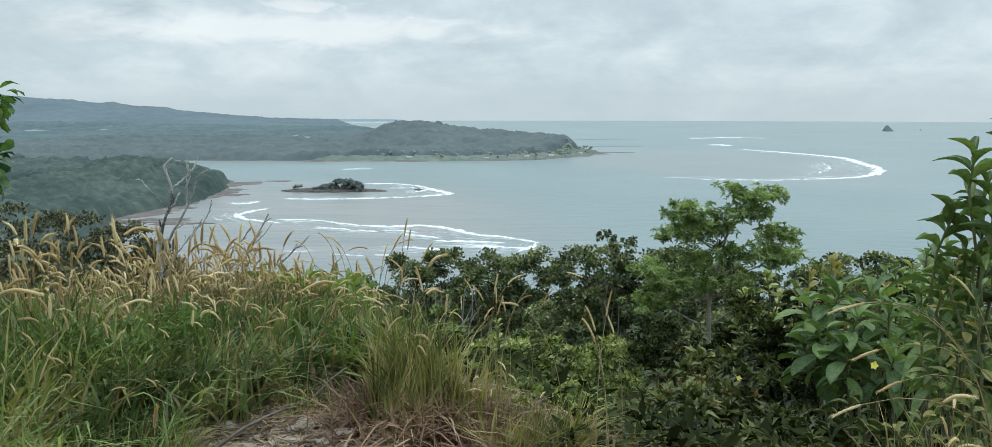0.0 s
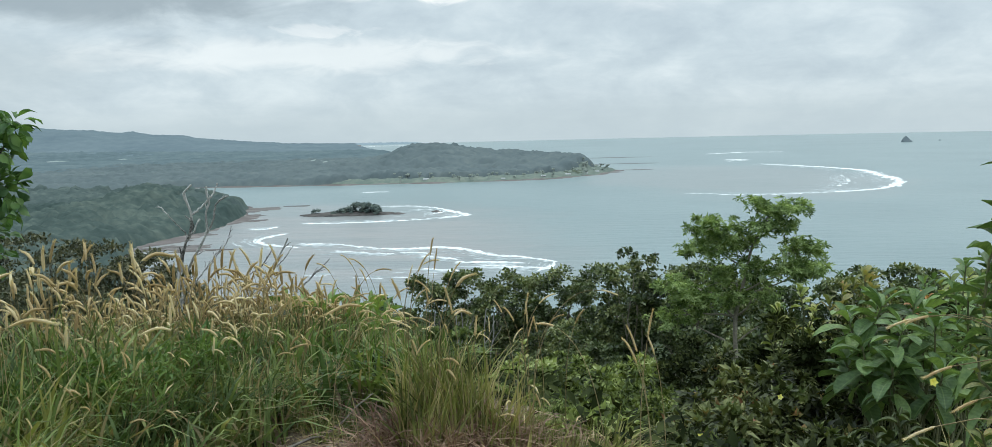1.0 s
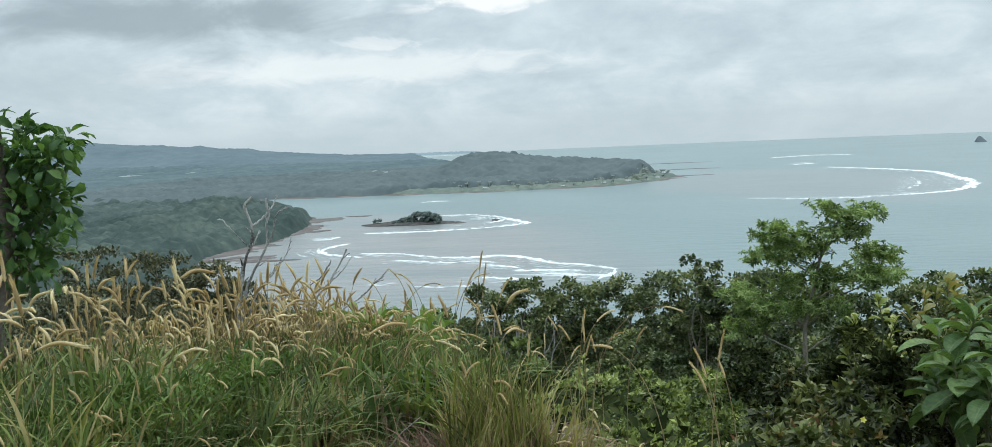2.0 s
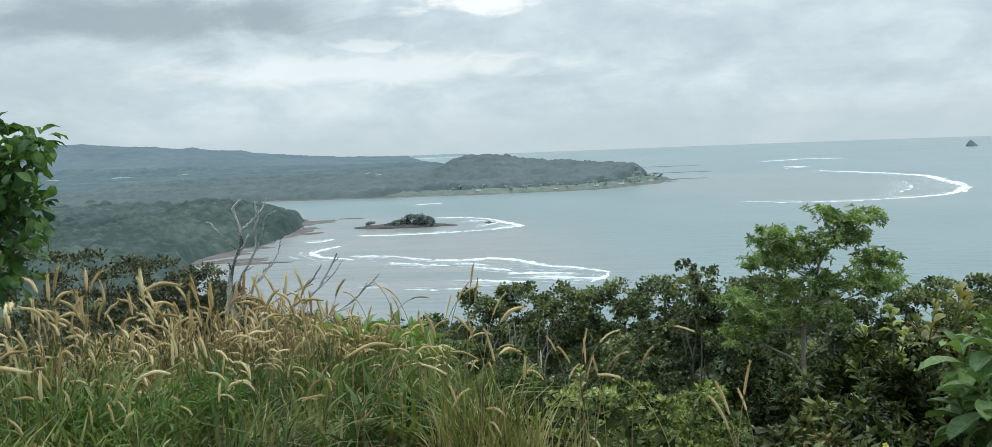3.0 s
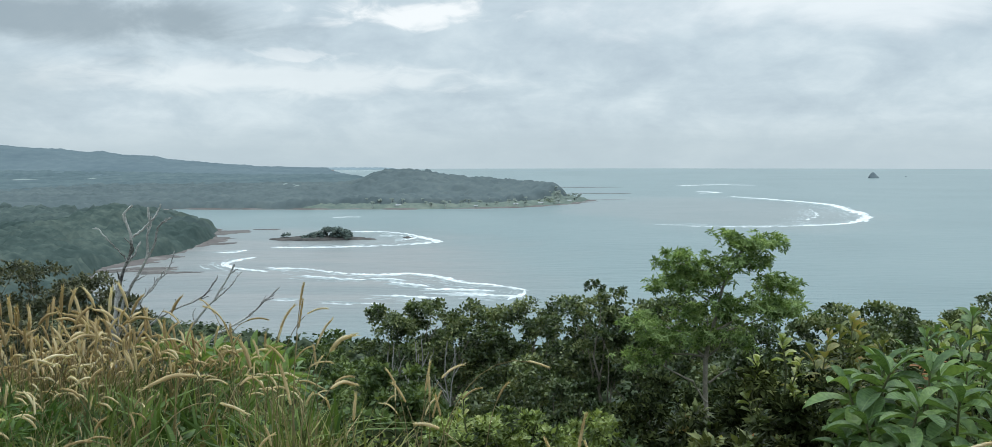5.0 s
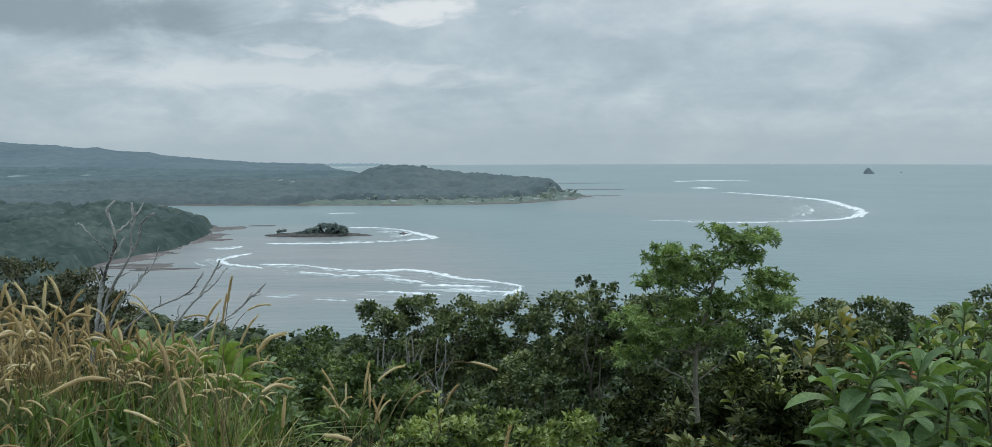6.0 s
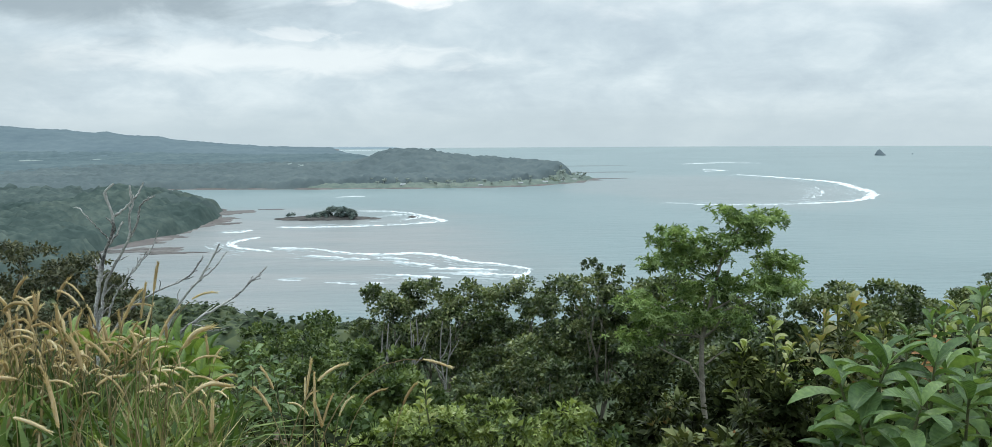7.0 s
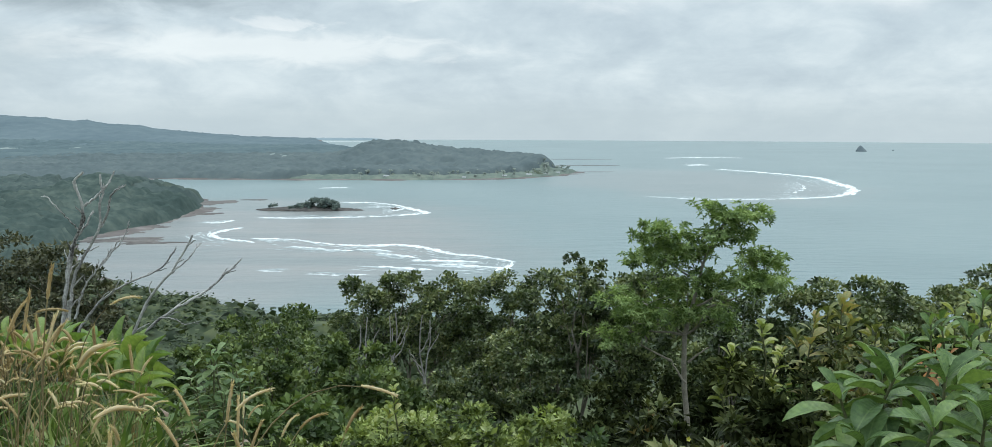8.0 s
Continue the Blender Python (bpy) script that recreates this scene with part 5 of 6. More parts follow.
# the tall flowering stand
for i in range(84):
    x = rng.uniform(-3.8, -1.1)
    y = rng.uniform(3.5, 6.0) + 0.25 * (x + 2)
    if x > -1.6 and y < 4.3 or x > -1.15 or (y > 5.4 and x > -1.7):
        continue
    tussock(x, y, (0.52 if x > -2.1 else 0.64) * rng.uniform(0.65, 1.25), 0.42, 84, int(rng.integers(0, 2)), PLUMED, GRASS_GREEN if rng.random() < 0.8 else GRASS, 1.38, 0.85, 12, 0.0095, dead=18, bow=(0.17, 0.11), sheaf=(2 if y < 4.7 else 6) + (3 if x < -2.1 and y > 5.0 else 0))
# its back rows, down to the break of the slope
for i in range(64):
    x, y = rng.uniform(-4.2, -1.25), rng.uniform(5.3, 7.3)
    if x > -1.55 and y > 6.7 or ((x + 1.6) / 0.35) ** 2 + ((y - 7.3) / 0.5) ** 2 < 1:
        continue
    tussock(x, y, 0.62 * rng.uniform(0.65, 1.2), 0.45, 70, 0, PLUMED, GRASS_GREEN, 1.28, 0.7, 12, 0.009, dead=14, sheaf=22 if x > -2.6 else 16, bow=(0.18, 0.12))
# the thick of the flowering heads
for i in range(15):
    x, y = rng.uniform(-2.4, -1.3), rng.uniform(5.5, 6.9)
    tussock(x, y, 0.66 * rng.uniform(0.8, 1.12), 0.5, 70, 0, PLUMED, GRASS, 1.28, 0.6, 25, 0.006, dead=20, sheaf=20, bow=(0.2, 0.13))
# lush green grass before it
LUSH = "lush green tussock of fine grass beside bare soil"
for i in range(26):
    x, y = rng.uniform(-2.7, -1.15), rng.uniform(2.4, 3.9)
    if x > -1.6 and y > 3.2:
        continue
    tussock(x, y, 0.44 * rng.uniform(0.6, 1.3), 0.42, 150, int(rng.integers(0, 2)), LUSH, GRASS_LUSH, 1.5, 1.0, 30, 0.007)
for x, y, h in ((-1.9, 4.2, 0.5), (-1.65, 4.45, 0.52), (-1.3, 4.75, 0.5)):
    tussock(x, y, h, 0.42, 110, 4, LUSH, GRASS_GREEN, 1.4, 0.9, 50, 0.007, dead=40)
WIDE = "tussock of broad bright green grass blades"
for x, y, h in ((-0.62, 5.25, 0.46), (-1.05, 4.85, 0.5), (-0.75, 4.95, 0.5), (-1.3, 5.2, 0.56), (-0.95, 5.4, 0.5), (-1.5, 5.5, 0.58), (-0.55, 4.85, 0.42), (-1.2, 5.65, 0.52), (-0.85, 5.7, 0.42), (-1.75, 5.2, 0.5)):
    tussock(x, y, h, 0.36, 46, 2, WIDE, GRASS_WIDE, 1.45, 0.75, 12, 0.015, dead=10, bow=(0.2, 0.12))
for x, y, h in ((-0.86, 5.75, 0.5), (-1.0, 6.05, 0.54), (-1.22, 5.85, 0.56), (-1.15, 6.3, 0.5), (-1.38, 6.2, 0.56), (-1.55, 6.0, 0.6), (-1.62, 6.35, 0.56), (-1.85, 6.15, 0.6), (-0.72, 5.5, 0.46)):
    tussock(x, y, h, 0.36, 100, 3, WIDE, GRASS_GREEN, 1.35, 0.7, 20, 0.0085, bow=(0.25, 0.12), sheaf=4)
# short growth round the bare soil
for i in range(46):
    x, y = rng.uniform(-2.0, -0.35), rng.uniform(3.7, 4.9)
    bare = ((x + 1.0) / 0.55) ** 2 + ((y - 4.02) / 0.34) ** 2
    if bare < 1 or bare > 4.5:
        continue
    tussock(x, y, rng.uniform(0.12, 0.3), 0.22, 70, int(rng.random() < 0.25), "short green and straw grass tuft by bare soil", GRASS_GREEN if rng.random() < 0.6 else GRASS, 1.8, 1.1, 35, 0.004, "short tufts by the soil", 30)
# tussocks beside the bare soil
REDDISH = "green tussock with reddish dry base beside stony soil"
for x, y, h in ((-0.46, 4.25, 0.52), (-0.36, 4.45, 0.66), (-0.5, 4.5, 0.6), (-0.2, 4.35, 0.56), (-0.05, 4.15, 0.36), (0.12, 4.25, 0.34), (0.27, 4.1, 0.28), (0.02, 4.45, 0.36)):
    clump = tussock(x, y, h, 0.28, 120, 2, REDDISH, GRASS, 1.4, 0.42, 45, 0.0055, dead=60)
    base = np.stack([rng.normal(0, 0.16, 420), rng.normal(-0.12, 0.14, 420), np.full(420, -0.03)], 1)
    part("old_foliage", blades(base, 0.33, 1.5, 0.006), GRASS_RED, clump, "reddish-brown old blades")


# tussocks that fan out over the edge
for x, y in ((0.24, 4.08), (0.08, 4.02), (0.34, 4.25)):
    fan = tussock(x, y, 0.40, 0.22, 40, 0, "tussock of arching straw and green blades", GRASS, 1.6, 0.8, 30, 0.006)
    tuft = np.stack([rng.normal(0, 0.06, 150), rng.normal(0, 0.06, 150), np.full(150, -0.03)], 1)
    part("arching_foliage", blades(tuft, 0.42, 0.85, 0.006, way=-0.1), GRASS, fan, "long arching straw blades")


# single flowering stalks that stand clear of the tussocks: place, height of the tip, lean, the way it leans
def lone_stalk(x, y, tip, lean, turn):
    z = float(land(x, y)) - 0.02
    root = thing("grass_stalk", (x, y, z), "single grass stalk with a pale bristly seed head", "grass", "single grass stalks")
    root.rotation_euler = (0, 0, turn)
    h = (tip - z) / (1 - 0.5 * lean)
    s = np.linspace(0, 1, 60)
    line = np.stack([lean * h * s ** 4.0, 0.03 * h * np.sin(s * 3), h * s - 0.6 * lean * h * s ** 8], 1)
    run = np.concatenate([[0], np.cumsum(np.linalg.norm(np.diff(line, axis=0), axis=1))])
    k = int(np.searchsorted(run, run[-1] - rng.uniform(0.085, 0.12)))
    stem = part("stalk", tube(line[:k + 2:3], np.linspace(0.0024, 0.0014, len(line[:k + 2:3])), 4), GRASS_DRY, root)
    part("seed_head", seed_head_shape(line[k:], rng.uniform(0.0056, 0.0072)), PLUME, stem, "", True)


EDGE_STALKS = ((-0.55, 4.0, 0.6, 0.16, 0.2), (-0.9, 4.05, 0.68, 0.42, 0.0), (-0.75, 3.9, 0.62, 0.36, 3.1), (-0.6, 4.5, 0.92, 0.12, 0.2), (-0.5, 4.6, 0.98, 0.04, 0.6), (-0.7, 5.2, 0.62, 0.2, 0.2), (-0.78, 5.0, 0.84, 0.2, 3.0),
               (-0.92, 5.3, 0.82, 0.16, 3.1), (-0.72, 5.2, 0.79, 0.25, 0.3), (-0.65, 4.9, 0.79, 0.08, 1.0), (-0.66, 4.7, 0.6, 0.3, 3.0), (-0.6, 4.8, 0.6, 0.2, 3.2), (-0.66, 5.1, 0.57, 0.3, 0.2), (-0.5, 4.9, 0.56, 0.25, 0.1),
               (-0.72, 5.3, 0.58, 0.36, 3.1), (-0.8, 5.0, 0.66, 0.2, 0.3), (-0.85, 5.15, 0.75, 0.12, 2.8), (-0.9, 5.0, 0.7, 0.3, 3.0), (-1.0, 5.1, 0.8, 0.2, 2.9), (-1.05, 5.3, 0.72, 0.3, 0.4))
TUSSOCK_STALKS = ((-0.02, 4.5, 0.7, 0.04, 0.5), (0.03, 4.55, 0.64, 0.08, 2.0), (0.06, 4.48, 0.6, 0.06, 4.0), (-0.06, 4.6, 0.66, 0.12, 3.0), (0.0, 4.62, 0.55, 0.1, 1.0), (0.02, 4.25, 0.76, 0.36, 0.2), (-0.05, 4.3, 0.74, 0.2, 0.4),
                  (0.0, 4.35, 0.68, 0.12, 3.3), (0.03, 4.75, 0.55, 0.2, 0.1), (-0.26, 3.66, 0.9, 0.08, 2.9), (-0.42, 4.3, 0.9, 0.12, 0.5), (-0.36, 4.25, 0.84, 0.16, 3.2), (-0.45, 4.4, 0.95, 0.04, 1.0), (-0.1, 5.4, 0.32, 0.16, 0.4),
                  (-0.16, 5.5, 0.28, 0.25, 3.1), (-0.2, 5.45, 0.38, 0.08, 2.0), (-0.35, 5.9, 0.2, 0.2, 0.3))
SHRUB_STALKS = ((0.43, 3.36, 0.8, 0.08, 3.4), (0.4, 3.3, 0.86, 0.04, 0.3), (0.46, 3.38, 0.74, 0.12, 2.8), (0.2, 4.7, 0.58, 0.12, 0.1), (0.56, 3.74, 0.66, 0.08, 3.0), (0.3, 3.5, 0.78, 0.25, 2.8), (1.68, 2.85, 0.92, 0.36, 2.9),
                (1.75, 2.95, 0.86, 0.42, 2.7), (1.62, 2.5, 0.86, 0.42, 3.0), (1.55, 2.35, 0.7, 0.5, 2.8), (1.8, 3.0, 0.98, 0.16, 2.5), (1.66, 2.6, 0.76, 0.42, 3.2))
for stalks in (EDGE_STALKS, TUSSOCK_STALKS, SHRUB_STALKS):
    for stalk in stalks:
        lone_stalk(*stalk)
DRYGRASS = "sparse dry grass tussock with thin leaning stalks"
for x, y in ((1.75, 2.8), (1.65, 2.45), (1.85, 3.1), (1.72, 3.3)):
    tussock(x, y, 0.66, 0.3, 40, 5, DRYGRASS, GRASS, 1.2, 0.6, 90)


# ---- soil, stones, sticks ----
def stone(x, y, size, label="pale weathered stone lying on bare soil"):
    bm = bmesh.new()
    bmesh.ops.create_icosphere(bm, subdivisions=2, radius=1)
    off = Vector((rng.random() * 50, rng.random() * 50, 0))
    for v in bm.verts:
        v.co *= 1 + 0.75 * noise.noise(v.co * 1.1 + off) + 0.35 * noise.noise(v.co * 2.9 + off)
        v.co = Vector((v.co.x * 1.2, v.co.y * 0.85, max(v.co.z, -0.5) * 0.42))
    me = bpy.data.meshes.new("stone")
    bm.to_mesh(me)
    bm.free()
    me.materials.append(STONE)
    ob = new("stone", me)
    size *= 0.95
    ob.scale = (size, size, size)
    ob.location = (x, y, float(land(x, y)) + size * 0.12)
    ob.rotation_euler = (0, 0, rng.random() * 6.28)
    return tagged(ob, label, "stone", "stones on the soil")


for x, y, s in ((-1.32, 4.2, 0.055), (-1.51, 3.84, 0.05), (-0.73, 4.04, 0.06), (-0.62, 4.12, 0.05), (-0.56, 4.2, 0.045), (-0.66, 4.2, 0.04), (-0.8, 3.95, 0.035), (-1.15, 4.05, 0.03), (-1.0, 4.15, 0.028),
                (-1.22, 3.95, 0.026), (-0.9, 4.1, 0.03), (-0.7, 3.92, 0.03), (-1.4, 4.0, 0.022), (-1.05, 3.9, 0.025), (-0.58, 4.02, 0.035)):
    stone(x, y, s)
for x, y, s in ((-0.95, 4.2, 0.06), (-1.5, 4.05, 0.05), (-1.2, 3.8, 0.055), (-0.52, 4.08, 0.055), (-0.85, 3.8, 0.04), (-0.72, 4.22, 0.05), (-1.18, 3.72, 0.04)):
    stone(x, y, s)
for k in range(110):
    x, y = rng.uniform(-1.7, -0.45), rng.uniform(3.5, 4.5)
    stone(x, y, rng.uniform(0.006, 0.016), "small pale pebble on bare soil")


def stick(a, b, thick, label="thin dry twig lying on the soil"):
    p = bent((0, 0, 0), (b[0] - a[0], b[1] - a[1], b[2]), 8, 0.08)
    z = float(land(a[0], a[1])) + 0.01
    ob = new("stick", mesh("stick", *tube(p, np.linspace(thick, thick * 0.4, 8), 5), BARK, True))
    ob.location = (a[0], a[1], z)
    tagged(ob, label, "stick", "sticks on the soil")


stick((-1.3, 3.85), (-0.82, 4.7, 0.14), 0.009, "dark leaning dry branch on the soil")
for k in range(70):
    x, y, a = rng.uniform(-1.6, -0.5), rng.uniform(3.6, 4.5), rng.random() * 3.14
    d = rng.uniform(0.06, 0.22)
    stick((x, y), (x + d * math.cos(a), y + d * math.sin(a), 0.01), rng.uniform(0.0015, 0.004))


def litter():
    """Short dead straw and leaf scraps over the bare soil and between the tussocks."""
    n = 5000
    x, y = rng.uniform(-3.5, 1.2, n), rng.uniform(1.5, 5.5, n)
    at = np.stack([x, y, land(x, y) + 0.004], 1)
    a = rng.random(n) * 6.28
    way = np.stack([np.cos(a), np.sin(a), rng.uniform(-0.05, 0.25, n)], 1)
    V, F = strewn(small_leaf(0.14, 0.03, 0.02), at, frames(way, np.array([0.02, 0.01, 1.0])), rng.uniform(0.03, 0.13, n))
    n = 1300
    x, y = rng.uniform(-1.9, -0.3, n), rng.uniform(3.5, 4.7, n)
    a = rng.random(n) * 6.28
    way = np.stack([np.cos(a), np.sin(a), rng.uniform(-0.02, 0.35, n)], 1)
    more = strewn(small_leaf(0.07, 0.02, 0.05), np.stack([x, y, land(x, y) + 0.006], 1), frames(way, np.array([0.02, 0.01, 1.0])), rng.uniform(0.04, 0.13, n))
    V, F = joined([(V, F), more])
    tagged(new("litter", mesh("litter", V, F, GRASS_DRY)), "dry straw litter over bare soil", "litter", kind="stuff")
    n = 9000
    x, y = rng.uniform(-4.5, 1.6, n), rng.uniform(0.6, 6.5, n)
    bare = ((x + 1.0) / 0.62) ** 2 + ((y - 4.05) / 0.42) ** 2 < 1 + 0.5 * waviness(x, y, 6)
    clear = (np.hypot(x - 0.25 * y, y - 1.2) < 1.0) | bare | ((x > 0.5) & (y > 3.5))
    at = np.stack([x, y, land(x, y) - 0.01], 1)[~clear]
    V, F = blades(at, 0.16, 0.9, 0.0035)
    tagged(new("short_grass", mesh("short_grass", V, F, GRASS_GREEN)), "short green and straw grass between tussocks", "grass", kind="stuff")


litter()


def undergrowth():
    """Low leaves in the shade-dark colour that close the ground between the bushes of the slope."""
    n = 21000
    x, y = rng.uniform(-5, 6, n), 3.9 + 15.4 * rng.random(n) ** 1.4
    keep = (y > 5.0) | (x > 0.25)
    keep &= ~((x < -0.9) & (y < 6.3))
    keep |= (x > 0.3) & (y > 4.0)
    x, y = x[keep], y[keep]
    lift = 0.12 + 0.22 * (0.5 + 0.5 * waviness(x, y, 2.3))
    at = np.stack([x, y, land(x, y) + lift * rng.random(len(x))], 1)
    way = unit(rng.normal(0, 1, (len(x), 3)) * np.array([1, 1, 0.5]) + np.array([0, 0, 0.25]))
    V, F = strewn(small_leaf(0.42), at, frames(way, unit(rng.normal(0, 0.4, (len(x), 3)) + np.array([0, 0, 1.0]))), rng.uniform(0.05, 0.15, len(x)))
    tagged(new("undergrowth", mesh("undergrowth", V, F, LEAF_SHADED)), "low dark green undergrowth covering the slope", "undergrowth", kind="stuff")


undergrowth()


def stand_floor():
    """Low green leaves that close the floor of the tall grass."""
    n = 9000
    x, y = rng.uniform(-4.2, -0.6, n), rng.uniform(4.55, 7.4, n)
    keep = y > 4.7 + 0.25 * waviness(x, y, 3.0)
    x, y = x[keep], y[keep]
    at = np.stack([x, y, land(x, y) + rng.uniform(0.02, 0.28, len(x))], 1)
    way = unit(rng.normal(0, 1, (len(x), 3)) * np.array([1, 1, 0.5]) + np.array([0, 0, 0.3]))
    V, F = strewn(small_leaf(0.4), at, frames(way, unit(rng.normal(0, 0.4, (len(x), 3)) + np.array([0, 0, 1.0]))), rng.uniform(0.03, 0.085, len(x)))
    tagged(new("undergrowth", mesh("undergrowth", V, F, LEAF_MID)), "low green leaves under the tall grass", "undergrowth", kind="stuff")


stand_floor()


def dead_leaves():
    """Fallen brown leaves and pale stems in the hollow under the dead trees."""
    n = 1500
    x, y = rng.normal(-1.75, 0.33, n), rng.normal(8.6, 0.7, n)
    at = np.stack([x, y, land(x, y) + rng.uniform(0.25, 0.5, n)], 1)
    way = unit(rng.normal(0, 1, (n, 3)) * np.array([1, 1, 0.5]))
    V, F = strewn(small_leaf(0.4), at, frames(way, unit(rng.normal(0, 0.5, (n, 3)) + np.array([0, 0, 1.0]))), rng.uniform(0.04, 0.12, n))
    tagged(new("dead_leaves", mesh("dead_leaves", V, F, DEAD_LEAF)), "brown dead leaves and twigs caught in the undergrowth", "leaf litter", kind="stuff")


dead_leaves()


def soil_scraps():
    """Dark twigs, leaf bits and pale root ends trodden into the bare soil."""
    n = 2300
    x, y = rng.normal(-1.0, 0.36, n), rng.normal(4.0, 0.27, n)
    a = rng.random(n) * 6.28
    way = np.stack([np.cos(a), np.sin(a), rng.uniform(-0.05, 0.2, n)], 1)
    V, F = strewn(small_leaf(0.22, 0.05, 0.05), np.stack([x, y, land(x, y) + 0.005], 1), frames(way, unit(rng.normal(0, 0.3, (n, 3)) + np.array([0, 0, 1.0]))), rng.uniform(0.015, 0.09, n))
    tagged(new("soil_scraps", mesh("soil_scraps", V, F, DEAD_LEAF)), "brown leaf scraps and twigs on bare soil", "litter", kind="stuff")


soil_scraps()


rng = np.random.default_rng(51)


# ---- broad-leaved plants ----
BIG_LEAF = [long_leaf(9, w, f, d, 0.010, 0.6) for w, f, d in ((0.48, 0.10, 0.08), (0.44, 0.16, 0.22), (0.5, 0.08, 0.34), (0.44, 0.18, 0.04))]
ROUND_LEAF = [long_leaf(7, w, f, d, 0.012, 0.9) for w, f, d in ((0.56, 0.10, 0.05), (0.5, 0.22, 0.15), (0.6, 0.05, 0.25))]
LONG_LEAF = [long_leaf(8, w, f, d, 0.012) for w, f, d in ((0.24, 0.20, 0.25), (0.27, 0.14, 0.45), (0.22, 0.25, 0.12))]
LEAF_MESH = {}


def leaf_meshes(shapes, mat, key):
    if key not in LEAF_MESH:
        LEAF_MESH[key] = [mesh("leaf", v, f, mat, True) for v, f in shapes]
    return LEAF_MESH[key]


def leafy_shrub(name, x, y, label, stems, leaf, meshes, per=18, reach=0.55, rise=(-0.35, 1.3), group="shrubs at the edge", category="shrub", thick=0.012):
    """Upright stems, each given by its tip in the world, with large single leaves spiralling up to a rosette."""
    z = float(land(x, y)) - 0.03
    root = thing(name, (x, y, z), label, category, group)
    for tx, ty, tz in stems:
        tip = np.array([tx - x, ty - y, tz - z])
        line = bent((tip[0] * 0.25, tip[1] * 0.25, 0), tip, 8, 0.07)
        stem = part("stem", tube(line, np.linspace(thick, thick * 0.5, 8), 6), STEM, root, "", True)
        for i in range(per):
            k = (i + 0.5) / per
            s = 1 - reach * (1 - k) ** 1.4
            p = np.array([np.interp(s, np.linspace(0, 1, 8), line[:, c]) for c in range(3)])
            ang = i * 2.399 + rng.normal(0, 0.25)
            way = np.array([[math.cos(ang), math.sin(ang), rise[0] + (rise[1] - rise[0]) * k ** 1.6 + rng.normal(0, 0.12)]])
            rot = frames(way, np.array([[rng.normal(0, 0.15), rng.normal(0, 0.15), 1.0]]))[0]
            shared_part("leaf", meshes[int(rng.integers(0, len(meshes)))], stem, turned(rot, p, leaf * (1.05 - 0.45 * k ** 3) * rng.uniform(0.75, 1.15)))
    return root


BROAD = leaf_meshes(BIG_LEAF, LEAF_BROAD, "broad")
LOW = leaf_meshes(LONG_LEAF, LEAF_LOW, "low")
FRESH = leaf_meshes(LONG_LEAF, LEAF_FRESH, "fresh")
GOLD = leaf_meshes(ROUND_LEAF, LEAF_GOLD, "gold")
# stem tips spread round the middle, the outer ones lower
def spread(x, y, top, wide, n, fall=0.5):
    return [(x + wide * math.sqrt(q / n) * math.cos(q * 2.4), y + wide * math.sqrt(q / n) * math.sin(q * 2.4), top - fall * q / n + 0.06 * math.sin(q * 5)) for q in range(n)]


LUSH_TIPS = ((2.3, 5.8, 0.33), (2.48, 5.75, 0.35), (2.14, 5.95, 0.22), (2.1, 5.62, 0.13), (2.28, 5.45, 0.25), (2.5, 5.5, 0.27), (2.18, 5.35, 0.06), (2.36, 6.05, 0.28), (2.6, 5.9, 0.3),
             (2.06, 5.78, -0.02), (2.42, 5.22, 0.05))
leafy_shrub("broadleaf_shrub", 2.35, 5.7, "lush shrub with very large glossy green leaves", LUSH_TIPS, 0.255, BROAD, 15, 0.24, (-0.75, 1.35))
leafy_shrub("broadleaf_shrub", 3.55, 7.85, "shrub with upright glossy green leaves on tall stems", ((3.5, 7.8, 0.1), (3.62, 7.9, 0.1), (3.42, 7.95, -0.04), (3.75, 7.8, 0.02), (3.95, 8.0, 0.22), (4.05, 7.9, 0.1), (3.55, 7.6, -0.18), (3.7, 7.6, -0.12)), 0.21, BROAD, 16, 0.3, (-0.6, 1.7))
leafy_shrub("tall_shrub", 2.9, 5.8, "tall leggy shrub with long drooping leaves", ((2.86, 5.6, 0.56), (3.05, 5.9, 0.64), (2.82, 5.75, 0.38), (3.1, 5.7, 0.4)), 0.21, leaf_meshes(LONG_LEAF, LEAF_BROAD, "long"), 12, 0.5)
leafy_shrub("broadleaf_shrub", 2.1, 4.9, "low shrub with glossy green leaves beside dry grass", spread(2.0, 4.85, -0.08, 0.4, 9, 0.35), 0.15, LOW, 13, 0.5, (-0.5, 1.0))
leafy_shrub("broadleaf_shrub", 1.6, 4.3, "low shrub with glossy green leaves", spread(1.6, 4.3, -0.12, 0.3, 7, 0.3), 0.13, LOW, 13, 0.5, (-0.5, 1.0))
leafy_shrub("tall_shrub", 2.6, 4.6, "tall leggy shrub with long drooping leaves", ((2.38, 4.4, 1.32), (2.32, 4.45, 1.02), (2.5, 4.5, 1.18), (2.42, 4.5, 0.84), (2.58, 4.4, 1.45), (2.46, 4.35, 1.1), (2.36, 4.55, 0.7)), 0.25, leaf_meshes(LONG_LEAF, LEAF_BROAD, "long"), 18, 0.7)
leafy_shrub("yellowish_shrub", 2.5, 4.3, "shrub with yellow-green broad leaves beside dry grass", ((2.16, 4.2, 0.66), (2.26, 4.25, 0.84), (2.2, 4.1, 0.4), (2.05, 4.15, 0.46), (2.0, 4.0, 0.12), (2.12, 3.9, 0.0), (1.96, 4.2, -0.02), (2.3, 4.1, 0.6), (2.2, 3.95, 0.2)), 0.105, leaf_meshes(BIG_LEAF, LEAF_OLIVE, "olive"), 18, 0.6, (-0.5, 1.0))
